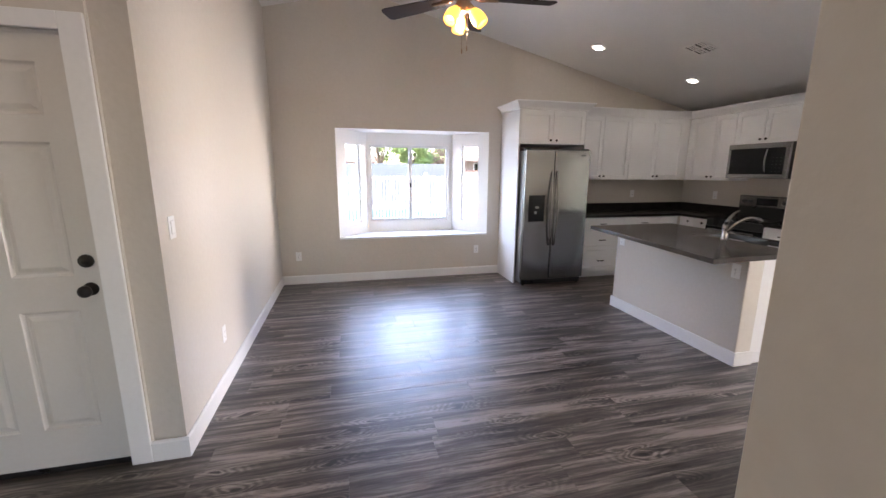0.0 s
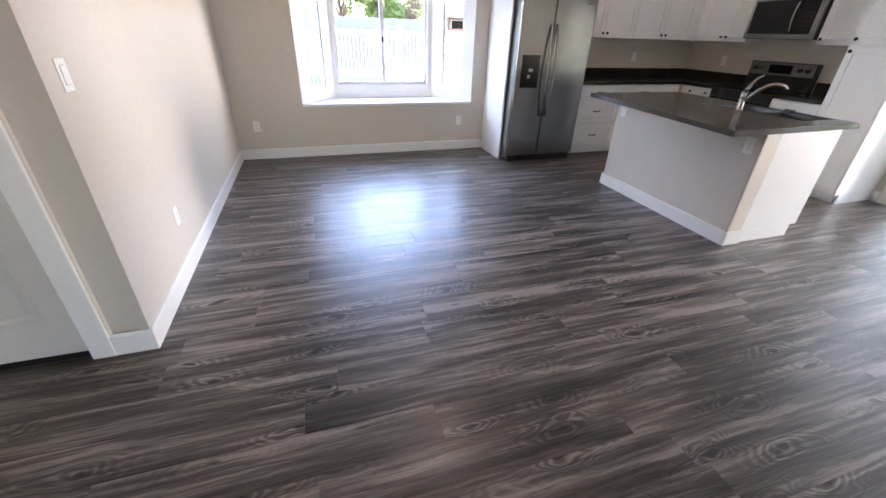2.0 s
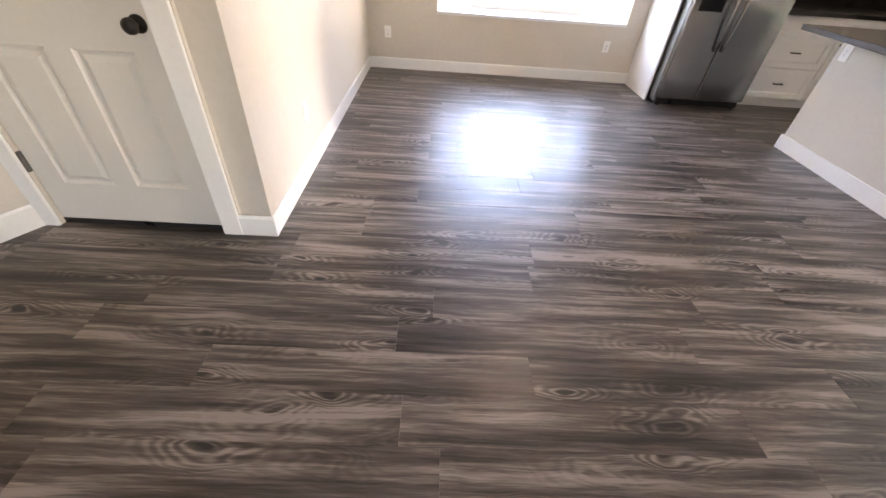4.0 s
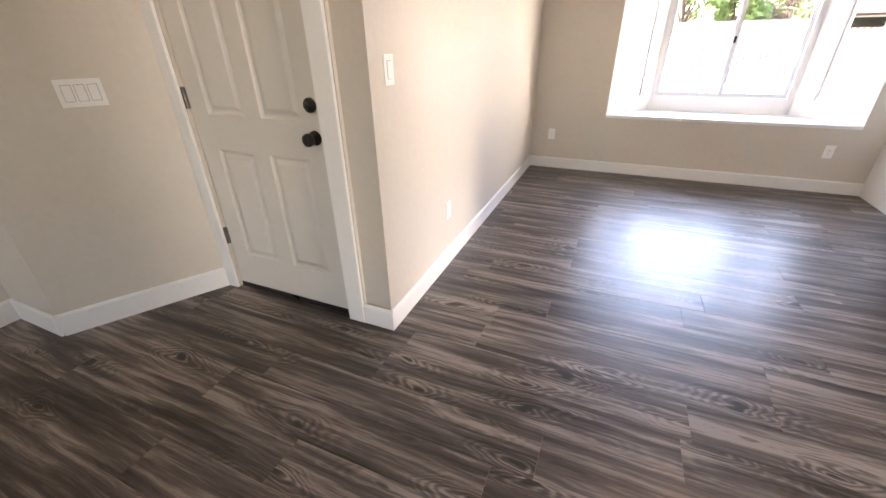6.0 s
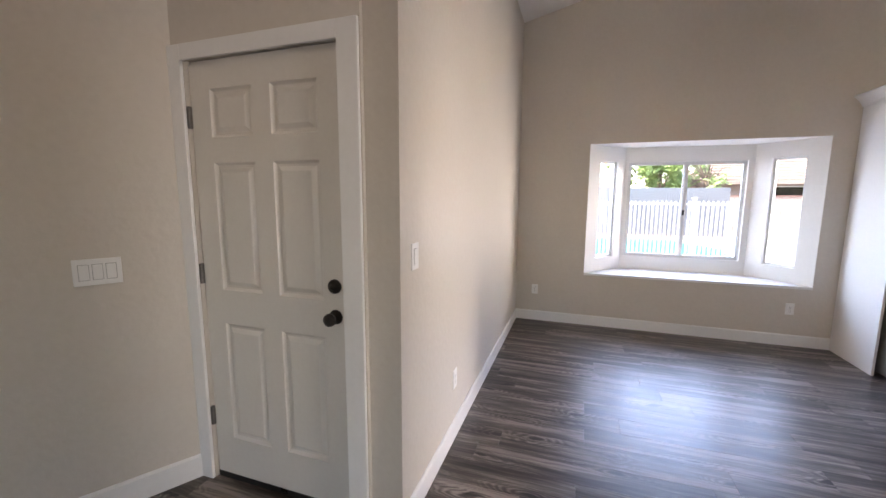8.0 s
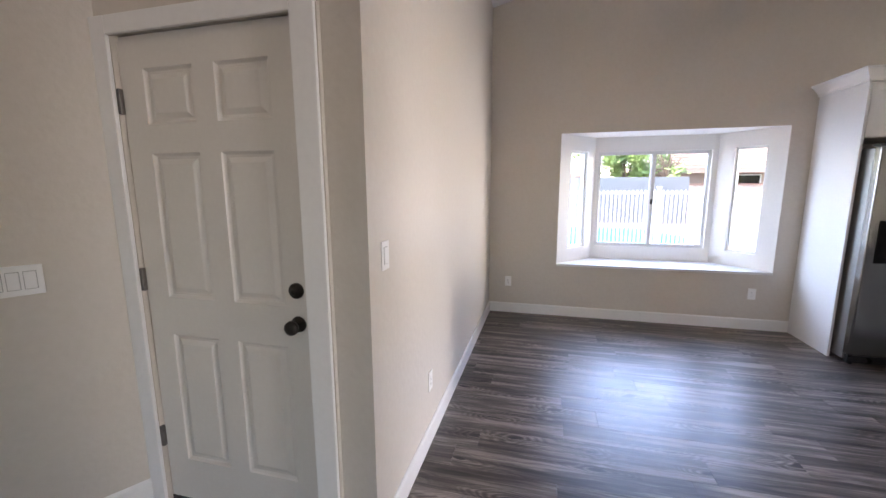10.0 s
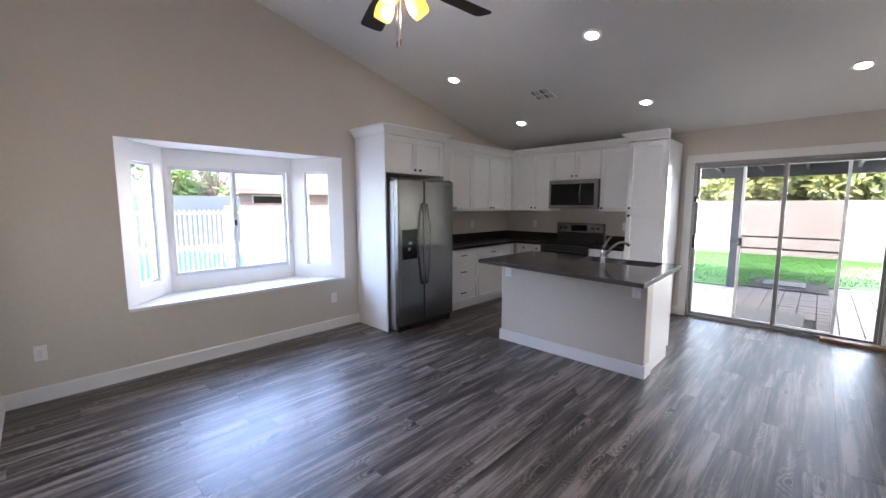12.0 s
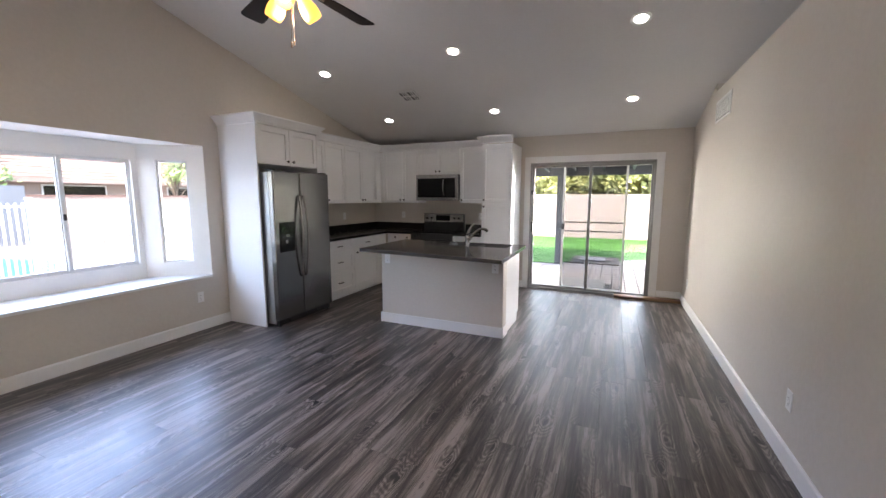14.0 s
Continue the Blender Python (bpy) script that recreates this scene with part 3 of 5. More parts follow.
def shaker(name, F, u0, u1, d, z0, z1, parent, rail=0.057, knob_at=None, pull_at=None):
    bm = bmesh.new()
    g = 0.0027
    u0, u1, z0, z1 = min(u0, u1) + g, max(u0, u1) - g, z0 + g, z1 - g
    if z1 - z0 < 0.2:
        rail = 0.032
    loops = []
    for ins, dep in ((0, d + 0.001), (0, d + 0.021), (rail, d + 0.021), (rail + 0.001, d + 0.009)):
        loops.append([bm.verts.new(F(u, dep, z)) for u, z in ((u0 + ins, z0 + ins), (u1 - ins, z0 + ins), (u1 - ins, z1 - ins), (u0 + ins, z1 - ins))])
    for p, q in zip(loops, loops[1:]):
        for k in range(4):
            j = (k + 1) % 4
            bm.faces.new((p[k], p[j], q[j], q[k]))
    bm.faces.new(loops[-1])
    bm.faces.new(loops[0][::-1])
    ob = part(name, bm, M_CAB, parent, bevel=0.0016, seg=1)
    if knob_at:
        knob(F, knob_at[0], d + 0.021, knob_at[1], ob)
    if pull_at:
        pull(F, pull_at[0], d + 0.021, pull_at[1], ob)
    return ob


def base_cabinet(F, u0, u1, label, fronts, depth=0.61, z1=0.876, toe=0.10):
    c = thing("base_cabinet", F((u0 + u1) / 2, depth / 2, 0), label, "kitchen cabinet", "kitchen cabinets")
    bm = bmesh.new()
    lbox(bm, F, u0, u1, 0.004, depth - 0.022, toe, z1)
    part("body", bm, M_CAB, c, bevel=0.001, seg=1)
    bm = bmesh.new()
    lbox(bm, F, u0, u1, 0.004, depth - 0.085, 0.0, toe)
    part("toe_kick", bm, M_CAB, c)
    for kind, a, b, q0, q1, hw in fronts:
        hu, hz = hw if hw else (None, None)
        if kind == "drawer":
            shaker("drawer", F, a, b, depth - 0.022, q0, q1, c, pull_at=(((a + b) / 2), (q0 + q1) / 2))
        else:
            shaker("door", F, a, b, depth - 0.022, q0, q1, c, knob_at=(hu, hz) if hw else None)
    return c


def wall_cabinet(F, u0, u1, z0, z1, splits, knobs, label, depth=0.33):
    c = thing("wall_cabinet", F((u0 + u1) / 2, depth / 2, z0), label, "kitchen cabinet", "kitchen cabinets")
    bm = bmesh.new()
    lbox(bm, F, u0, u1, 0.004, depth - 0.022, z0, z1)
    part("body", bm, M_CAB, c, bevel=0.001, seg=1)
    for (a, b), k in zip(splits, knobs):
        shaker("door", F, a, b, depth - 0.022, z0, z1 - 0.012, c, knob_at=(k, z0 + 0.05))
    return c


UB, UT = 1.395, 2.285
base_cabinet(FN, 2.872, 3.575, "white base cabinet with three drawers under the dark counter", [("drawer", 2.872, 3.575, 0.703, 0.868, None), ("drawer", 2.872, 3.575, 0.41, 0.70, None), ("drawer", 2.872, 3.575, 0.105, 0.407, None)])
base_cabinet(FN, 3.577, 4.505, "white corner base cabinet with one drawer over a door", [("drawer", 3.577, 4.24, 0.703, 0.868, None), ("door", 3.577, 4.24, 0.105, 0.70, (3.63, 0.65)), ("panel", 4.24, 4.47, 0.105, 0.868, None)])
base_cabinet(FE, 6.09, 6.54, "white base cabinet with two narrow doors beside the range", [("door", 6.335, 6.53, 0.105, 0.868, (6.37, 0.815)), ("door", 6.10, 6.335, 0.105, 0.868, (6.14, 0.815))])
base_cabinet(FE, 4.845, 5.318, "white base cabinet with drawer and door beside the range", [("drawer", 4.845, 5.318, 0.703, 0.868, None), ("door", 4.845, 5.318, 0.105, 0.70, (5.27, 0.65))])
wall_cabinet(FN, 2.872, 3.772, UB, UT, [(2.872, 3.322), (3.322, 3.772)], [3.29, 3.355], "white shaker wall cabinet with two doors beside the refrigerator")
wall_cabinet(FN, 3.774, 4.775, UB, UT, [(3.774, 4.235), (4.235, 4.70)], [4.20, 4.27], "white shaker wall cabinet with two doors in the corner")
wall_cabinet(FE, 6.085, 6.80, UB, UT, [(6.385, 6.765), (6.085, 6.385)], [6.42, 6.35], "white shaker wall cabinet with two doors of unequal width")
wall_cabinet(FE, 5.312, 6.083, 1.868, UT, [(5.70, 6.083), (5.312, 5.70)], [5.735, 5.665], "short white wall cabinet over the microwave")
wall_cabinet(FE, 4.850, 5.310, UB, UT, [(4.85, 5.310)], [5.27], "white shaker wall cabinet with one door beside the pantry")

boxes("corner_filler", [(4.701, 4.789, 6.8265, 6.846, UB, UT - 0.012), (4.7915, 4.811, 6.766, 6.8255, UB, UT - 0.012)], M_CAB, category="filler strip", label="white filler strip in the corner between two wall cabinets")
pantry = thing("pantry_cabinet", (4.8, 4.6, 0), "tall white shaker pantry cabinet with two doors beside the sliding door", "kitchen cabinet", "kitchen cabinets")
boxes("body", [(4.532, XE - 0.004, 4.392, 4.84, 0.10, UT)], M_CAB, pantry, bevel=0.001)
boxes("toe_kick", [(4.595, XE - 0.004, 4.405, 4.84, 0.0, 0.10)], M_CAB, pantry)
boxes("side_panel", [(4.515, XE - 0.004, 4.374, 4.391, 0.10, UT), (4.595, XE - 0.004, 4.374, 4.391, 0, 0.099)], M_CAB, pantry, bevel=0.001)
shaker("door", FE, 4.393, 4.84, 0.588, 1.403, UT - 0.012, pantry, knob_at=(4.80, 1.45))
shaker("door", FE, 4.393, 4.84, 0.588, 0.105, 1.398, pantry, knob_at=(4.80, 1.35))

surround = thing("refrigerator_surround", (2.38, 6.86, 0), "white tall side panels and a two-door cabinet over the refrigerator", "kitchen cabinet", "kitchen cabinets")
boxes("side_panel", [(1.896, 1.915, 6.564, YN - 0.004, 0, UT)], M_CAB, surround, bevel=0.001)
boxes("side_panel", [(2.850, 2.869, 6.564, YN - 0.004, 0, UT)], M_CAB, surround, bevel=0.001)
boxes("body", [(1.917, 2.848, 6.59, YN - 0.004, 1.855, UT)], M_CAB, surround, bevel=0.001)
shaker("door", FN, 1.917, 2.382, 0.567, 1.857, UT - 0.012, surround, knob_at=(2.34, 1.905))
shaker("door", FN, 2.382, 2.848, 0.567, 1.857, UT - 0.012, surround, knob_at=(2.425, 1.905))


def crown(name, path, z=UT, h=0.10, out=0.075):
    """A crown moulding along a plan path; the room lies on the right hand."""
    prof = [(0.0, 0.0), (0.012, 0.0), (0.016, 0.02), (0.032, 0.042), (0.052, 0.066), (0.066, 0.080), (out, 0.084), (out, h), (-0.02, h), (-0.02, 0.0)]
    pts = [Vector((*p, 0)) for p in path]
    bm = bmesh.new()
    rings = []
    for k, p in enumerate(pts):
        d0 = (pts[k] - pts[k - 1]).normalized() if k else (pts[1] - pts[0]).normalized()
        d1 = (pts[k + 1] - pts[k]).normalized() if k < len(pts) - 1 else d0
        n0, n1 = Vector((d0.y, -d0.x, 0)), Vector((d1.y, -d1.x, 0))
        m = (n0 + n1)
        m = m / m.dot(n0) if m.length > 1e-6 else n0
        rings.append([bm.verts.new(p + m * o + Vector((0, 0, z + q))) for o, q in prof])
    for a, b in zip(rings, rings[1:]):
        for k in range(len(prof)):
            j = (k + 1) % len(prof)
            bm.faces.new((a[k], a[j], b[j], b[k]))
    bm.faces.new(rings[0][::-1]); bm.faces.new(rings[-1])
    return part(name, bm, M_CAB, kind="structure")


crown("trim", [(1.896, YN - 0.004), (1.896, 6.564), (2.869, 6.564), (2.869, 6.76)])
crown("trim", [(2.872, YN - 0.331), (XE - 0.331, YN - 0.331), (XE - 0.331, 4.85)])
crown("trim", [(4.70, 4.842), (4.515, 4.842), (4.515, 4.374)], z=UT + 0.012)

# ---- worktops ----
bm = bmesh.new()
prism(bm, [(2.872, 6.515), (4.48, 6.515), (4.48, 6.086), (XE - 0.003, 6.086), (XE - 0.003, YN - 0.003), (2.872, YN - 0.003)], 0.877, 0.914)
wt = part("worktop", bm, M_STONE2, bevel=0.004, category="worktop", label="dark grey quartz worktop running round the kitchen corner")
boxes("backsplash", [(2.872, XE - 0.024, YN - 0.023, YN - 0.003, 0.915, 1.027), (XE - 0.023, XE - 0.003, 6.086, YN - 0.003, 0.915, 1.027)], M_STONE2, bevel=0.002, category="backsplash", label="low dark quartz upstand along the kitchen walls")
boxes("worktop", [(4.48, XE - 0.003, 4.846, 5.316, 0.877, 0.914)], M_STONE2, bevel=0.004, category="worktop", label="short dark quartz worktop between range and pantry")
boxes("backsplash", [(XE - 0.023, XE - 0.003, 4.846, 5.316, 0.915, 1.027)], M_STONE2, bevel=0.002, category="backsplash", label="low dark quartz upstand beside the pantry")

# ---- refrigerator ----
fr = thing("refrigerator", (2.385, 6.77, 0), "stainless steel side-by-side refrigerator with a black water dispenser", "refrigerator")
FX0, FX1, FY = 1.932, 2.842, 6.39
boxes("body", [(FX0 + 0.01, FX1 - 0.01, FY + 0.075, 7.10, 0.03, 1.765)], M_ALU, fr, "dark grey steel cabinet", bevel=0.006)
boxes("base_grille", [(FX0 + 0.02, FX1 - 0.02, FY + 0.03, FY + 0.07, 0.012, 0.075)], M_BLACK, fr, bevel=0.004)
for x in (FX0 + 0.05, FX1 - 0.05):
    bm = bmesh.new()
    lathe(bm, [(0, 0), (0.018, 0), (0.018, 0.03), (0, 0.03)], Matrix.Translation((x, FY + 0.05, 0)), 12)
    part("foot", bm, M_BLACK, fr)
MIDX = 2.335
dl = boxes("door", [(FX0, MIDX - 0.004, FY, FY + 0.07, 0.085, 1.778)], M_STEEL, fr, "brushed steel freezer door", bevel=0.012, seg=3)
dr = boxes("door", [(MIDX + 0.004, FX1, FY, FY + 0.07, 0.085, 1.778)], M_STEEL, fr, "brushed steel door", bevel=0.012, seg=3)
for s, d in ((-1, dl), (1, dr)):
    bm = bmesh.new()
    x = MIDX + s * 0.035
    pts = [(x, FY - 0.002, 1.50)] + [(x + s * 0.012 * math.sin(math.pi * k / 12), FY - 0.018 - 0.042 * math.sin(math.pi * k / 12), 1.49 - 0.93 * k / 12) for k in range(13)] + [(x, FY - 0.002, 0.55)]
    tube(bm, pts, 0.0125, 12)
    part("handle", bm, M_STEELH, d, "bowed steel handle", smooth=True)
dx0, dx1, dz0, dz1 = 1.995, 2.215, 0.865, 1.205
disp = boxes("dispenser", [(dx0, dx1, FY - 0.006, FY + 0.002, dz0, dz0 + 0.03), (dx0, dx1, FY - 0.006, FY + 0.002, dz1 - 0.10, dz1), (dx0, dx0 + 0.03, FY - 0.006, FY + 0.002, dz0 + 0.03, dz1 - 0.10), (dx1 - 0.03, dx1, FY - 0.006, FY + 0.002, dz0 + 0.03, dz1 - 0.10), (dx0 + 0.03, dx1 - 0.03, FY - 0.003, FY + 0.001, dz0 + 0.03, dz1 - 0.10)], M_BGLASS, dl, "black dispenser panel", bevel=0.002)
boxes("paddle", [(2.075, 2.105, FY - 0.012, FY - 0.004, 0.965, 1.0)], M_ALU, dl, "grey dispenser lever", bevel=0.002)
boxes("paddle", [(2.085, 2.135, FY - 0.012, FY - 0.004, 1.035, 1.065)], M_ALU, dl, "grey dispenser lever", bevel=0.002)
boxes("badge", [(2.70, 2.775, FY - 0.002, FY + 0.001, 1.705, 1.715)], M_BLACK, dr)
boxes("hinge_cover", [(FX0 + 0.01, FX0 + 0.07, FY + 0.03, FY + 0.12, 1.779, 1.795)], M_BLACK, fr, bevel=0.004)
boxes("hinge_cover", [(FX1 - 0.07, FX1 - 0.01, FY + 0.03, FY + 0.12, 1.779, 1.795)], M_BLACK, fr, bevel=0.004)

# ---- microwave ----
mw = thing("microwave", (4.9, 5.70, 1.43), "stainless steel microwave with a black glass door under the short cabinet", "microwave")
MX = 4.715
boxes("body", [(MX + 0.04, XE - 0.004, 5.318, 6.078, 1.435, 1.864)], M_BLACK, mw, "dark steel case", bevel=0.004)
bm = bmesh.new()
for y0, y1, z0, z1 in ((5.318, 6.078, 1.80, 1.862), (5.318, 6.078, 1.437, 1.487), (6.045, 6.078, 1.487, 1.80), (5.318, 5.365, 1.487, 1.80)):
    box(bm, MX, MX + 0.038, y0, y1, z0, z1)
mf = part("front_frame", bm, M_STEELH, mw, "brushed steel front frame", bevel=0.004)
boxes("window", [(MX + 0.006, MX + 0.036, 5.54, 6.044, 1.488, 1.799)], M_BGLASS, mw, "black glass window", bevel=0.002)
boxes("control_panel", [(MX + 0.006, MX + 0.036, 5.366, 5.537, 1.488, 1.799)], M_BGLASS, mw, "black control panel", bevel=0.002)
bm = bmesh.new()
tube(bm, [(MX + 0.008, 5.565, 1.785)] + [(MX - 0.012 - 0.02 * math.sin(math.pi * k / 8), 5.565, 1.775 - 0.26 * k / 8) for k in range(9)] + [(MX + 0.008, 5.565, 1.505)], 0.011, 10)
part("handle", bm, M_STEELH, mw, "bowed steel handle", smooth=True)
boxes("button", [(MX + 0.0045, MX + 0.007, 5.40 + 0.045 * i, 5.415 + 0.045 * i, 1.52 + 0.04 * j, 1.526 + 0.04 * j) for i in range(3) for j in range(5)], M_SLOT, mw, kind="stuff")

# ---- range ----
rg = thing("range", (4.8, 5.70, 0), "stainless steel electric range with a black glass top", "range")
boxes("body", [(4.545, XE - 0.02, 5.322, 6.082, 0.0, 0.90)], M_BLACK, rg, bevel=0.004)
boxes("cooktop", [(4.50, XE - 0.07, 5.322, 6.082, 0.902, 0.922)], M_BGLASS, rg, "black glass cooktop", bevel=0.004)
od = boxes("oven_door", [(4.495, 4.544, 5.326, 6.078, 0.20, 0.80)], M_BGLASS, rg, "black glass oven door", bevel=0.006)
boxes("front_panel", [(4.505, 4.544, 5.326, 6.078, 0.802, 0.90)], M_BLACK, rg, bevel=0.004)
bm = bmesh.new()
tube(bm, [(4.494, 5.40, 0.765), (4.455, 5.40, 0.765), (4.45, 5.42, 0.765), (4.45, 5.98, 0.765), (4.455, 6.0, 0.765), (4.494, 6.0, 0.765)], 0.013, 10)
part("handle", bm, M_STEELH, od, "steel oven handle", smooth=True)
boxes("drawer", [(4.50, 4.544, 5.326, 6.078, 0.03, 0.195)], M_STEELH, rg, "steel storage drawer", bevel=0.005)
bm = bmesh.new()
prism(bm, [(XE - 0.095, 5.322), (XE - 0.022, 5.322), (XE - 0.022, 6.082), (XE - 0.095, 6.082)], 0.905, 1.205)
part("back_panel", bm, M_BLACK, rg, "black back panel", bevel=0.006)
cp = boxes("control_panel", [(XE - 0.105, XE - 0.096, 5.330, 6.074, 1.06, 1.198)], M_STEELH, rg, "steel control panel", bevel=0.003)
boxes("display", [(XE - 0.108, XE - 0.104, 5.575, 5.835, 1.085, 1.175)], M_BGLASS, cp, "black display")
for y in (5.40, 5.485, 5.92, 6.005):
    bm = bmesh.new()
    lathe(bm, [(0, 0), (0.023, 0), (0.02, 0.022), (0, 0.023)], Matrix.Translation((XE - 0.105, y, 1.13)) @ Matrix.Rotation(radians(-90), 4, "Y"), 16)
    part("dial", bm, M_BLACK, cp, "black control knob", smooth=False, bevel=0.002)
bm = bmesh.new()
for bxx, byy, rr in ((4.66, 5.52, 0.10), (4.66, 5.90, 0.085), (4.90, 5.52, 0.085), (4.90, 5.90, 0.10)):
    lathe(bm, [(rr - 0.003, 0), (rr, 0), (rr, 0.0006), (rr - 0.003, 0.0006)], Matrix.Translation((bxx, byy, 0.9225)), 32)
part("burner_ring", bm, M_SLOT, rg, "thin grey burner rings", kind="stuff")

# ---- island ----
isl = thing("island", (3.0, 4.73, 0), "kitchen island with a beige front wall and white cabinets", "kitchen island")
boxes("front_wall", [(2.643, 2.798, 3.988, 5.472, 0, 0.876)], M_WALL, isl, "beige painted wall", bevel=0.008)
bm = bmesh.new()
t = 0.014
for r in ((2.643 - t, 2.643, 3.988 - t, 5.486, 0, BH), (2.643, 2.812, 3.988 - t, 3.988, 0, BH), (2.643, 2.812, 5.472, 5.486, 0, BH)):
    box(bm, *r)
part("skirting", bm, M_TRIM, isl, "white baseboard", bevel=0.003)
boxes("side_panel", [(2.80, 3.405, 3.992, 4.010, 0.10, 0.876), (2.813, 3.34, 3.992, 4.010, 0, 0.099)], M_CAB, isl, bevel=0.001)
boxes("side_panel", [(2.80, 3.405, 5.452, 5.470, 0.10, 0.876), (2.813, 3.34, 5.452, 5.470, 0, 0.099)], M_CAB, isl, bevel=0.001)
boxes("body", [(2.80, 3.385, 4.011, 5.451, 0.10, 0.69)], M_CAB, isl)
boxes("toe_kick", [(2.80, 3.325, 4.011, 5.451, 0.0, 0.099)], M_CAB, isl)
for a, b, k in ((4.015, 4.485, 4.44), (4.485, 4.955, 4.53), (4.955, 5.447, 5.0)):
    shaker("door", FI, a, b, 0.586, 0.105, 0.868, isl, knob_at=(k, 0.80))
# top with the sink's cut-out
TOP = [(2.185, 3.885), (3.445, 3.925), (3.445, 5.585), (2.365, 5.585)]
SX0, SX1, SY0, SY1 = 3.07, 3.40, 4.07, 4.80
bm = bmesh.new()
zt, zb = 0.914, 0.877
out_t = [bm.verts.new((x, y, zt)) for x, y in TOP]
out_b = [bm.verts.new((x, y, zb)) for x, y in TOP]
IN = [(SX0, SY0), (SX1, SY0), (SX1, SY1), (SX0, SY1)]
in_t = [bm.verts.new((x, y, zt)) for x, y in IN]
in_b = [bm.verts.new((x, y, zb)) for x, y in IN]
for k in range(4):
    j = (k + 1) % 4
    bm.faces.new((out_t[k], out_t[j], in_t[j], in_t[k]))
    bm.faces.new((out_b[j], out_b[k], in_b[k], in_b[j]))
    bm.faces.new((out_b[k], out_b[j], out_t[j], out_t[k]))
    bm.faces.new((in_t[k], in_t[j], in_b[j], in_b[k]))
part("countertop", bm, M_STONE, bevel=0.004, category="worktop", label="grey quartz island top overhanging its beige wall")

sink = thing("sink", (3.235, 4.435, 0.70), "stainless steel double bowl sink set into the island top", "sink")
for y0, y1 in ((SY0 + 0.004, 4.425), (4.445, SY1 - 0.004)):
    bm = bmesh.new()
    x0, x1 = SX0 + 0.004, SX1 - 0.004
    zz = 0.72
    def ring(ins, z):
        return [bm.verts.new(p) for p in ((x0 + ins, y0 + ins, z), (x1 - ins, y0 + ins, z), (x1 - ins, y1 - ins, z), (x0 + ins, y1 - ins, z))]
    r0, r1, r2, r3 = ring(0, 0.905), ring(0.012, zz), ring(-0.003, 0.905), ring(0.008, zz - 0.004)
    for a, b in ((r0, r1), (r3, r2), (r2, r0)):
        for k in range(4):
            j = (k + 1) % 4
            bm.faces.new((a[k], a[j], b[j], b[k]))
    bm.faces.new(r1[::-1]); bm.faces.new(r3)
    bowl = part("bowl", bm, M_BASIN, sink, bevel=0.012, seg=3)
    bm = bmesh.new()
    lathe(bm, [(0, 0.003), (0.028, 0.003), (0.042, 0.005), (0.044, 0.0), (0, 0)], Matrix.Translation(((x0 + x1) / 2, (y0 + y1) / 2, zz + 0.0005)), 20)
    part("drain", bm, M_CHROME, bowl, smooth=True)

fa = thing("faucet", (3.0, 4.52, 0.914), "brushed nickel single-lever kitchen faucet on the island top", "faucet")
bm = bmesh.new()
lathe(bm, [(0, 0), (0.030, 0), (0.030, 0.006), (0.024, 0.012), (0.0225, 0.09), (0.024, 0.10), (0.024, 0.125), (0.018, 0.14), (0, 0.146)], Matrix.Translation((3.0, 4.52, 0.914)), 24)
part("base", bm, M_CHROME, fa, smooth=True)
sd = Vector((0.62, -0.78, 0)).normalized()
bm = bmesh.new()
c = Vector((3.0, 4.52, 0.985))
pts = [c + sd * (0.012 + 0.235 * s) + Vector((0, 0, 0.135 * math.sin(min(1.0, s * 1.12) * math.pi * 0.62) - (0.02 if s > 0.93 else 0))) for s in [k / 14 for k in range(15)]]
tube(bm, pts, [0.017 - 0.0025 * math.sin(math.pi * k / 14) for k in range(15)], 14)
part("spout", bm, M_CHROME, fa, smooth=True)
bm = bmesh.new()
c = Vector((3.0, 4.52, 1.05))
tube(bm, [c, c + sd * 0.012 + Vector((0, 0, 0.035)), c + sd * 0.03 + Vector((0, 0, 0.075)), c + sd * 0.055 + Vector((0, 0, 0.11)), c + sd * 0.085 + Vector((0, 0, 0.13))], [0.020, 0.017, 0.012, 0.009, 0.007], 12)
part("lever", bm, M_CHROME, fa, smooth=True)
bm = bmesh.new()
lathe(bm, [(0, 0.006), (0.018, 0.005), (0.022, 0.0), (0, 0)], Matrix.Translation((2.995, 4.83, 0.9142)), 20)
part("hole_cover", bm, M_CHROME, category="sink part", label="small round steel cover on the island top", smooth=True)


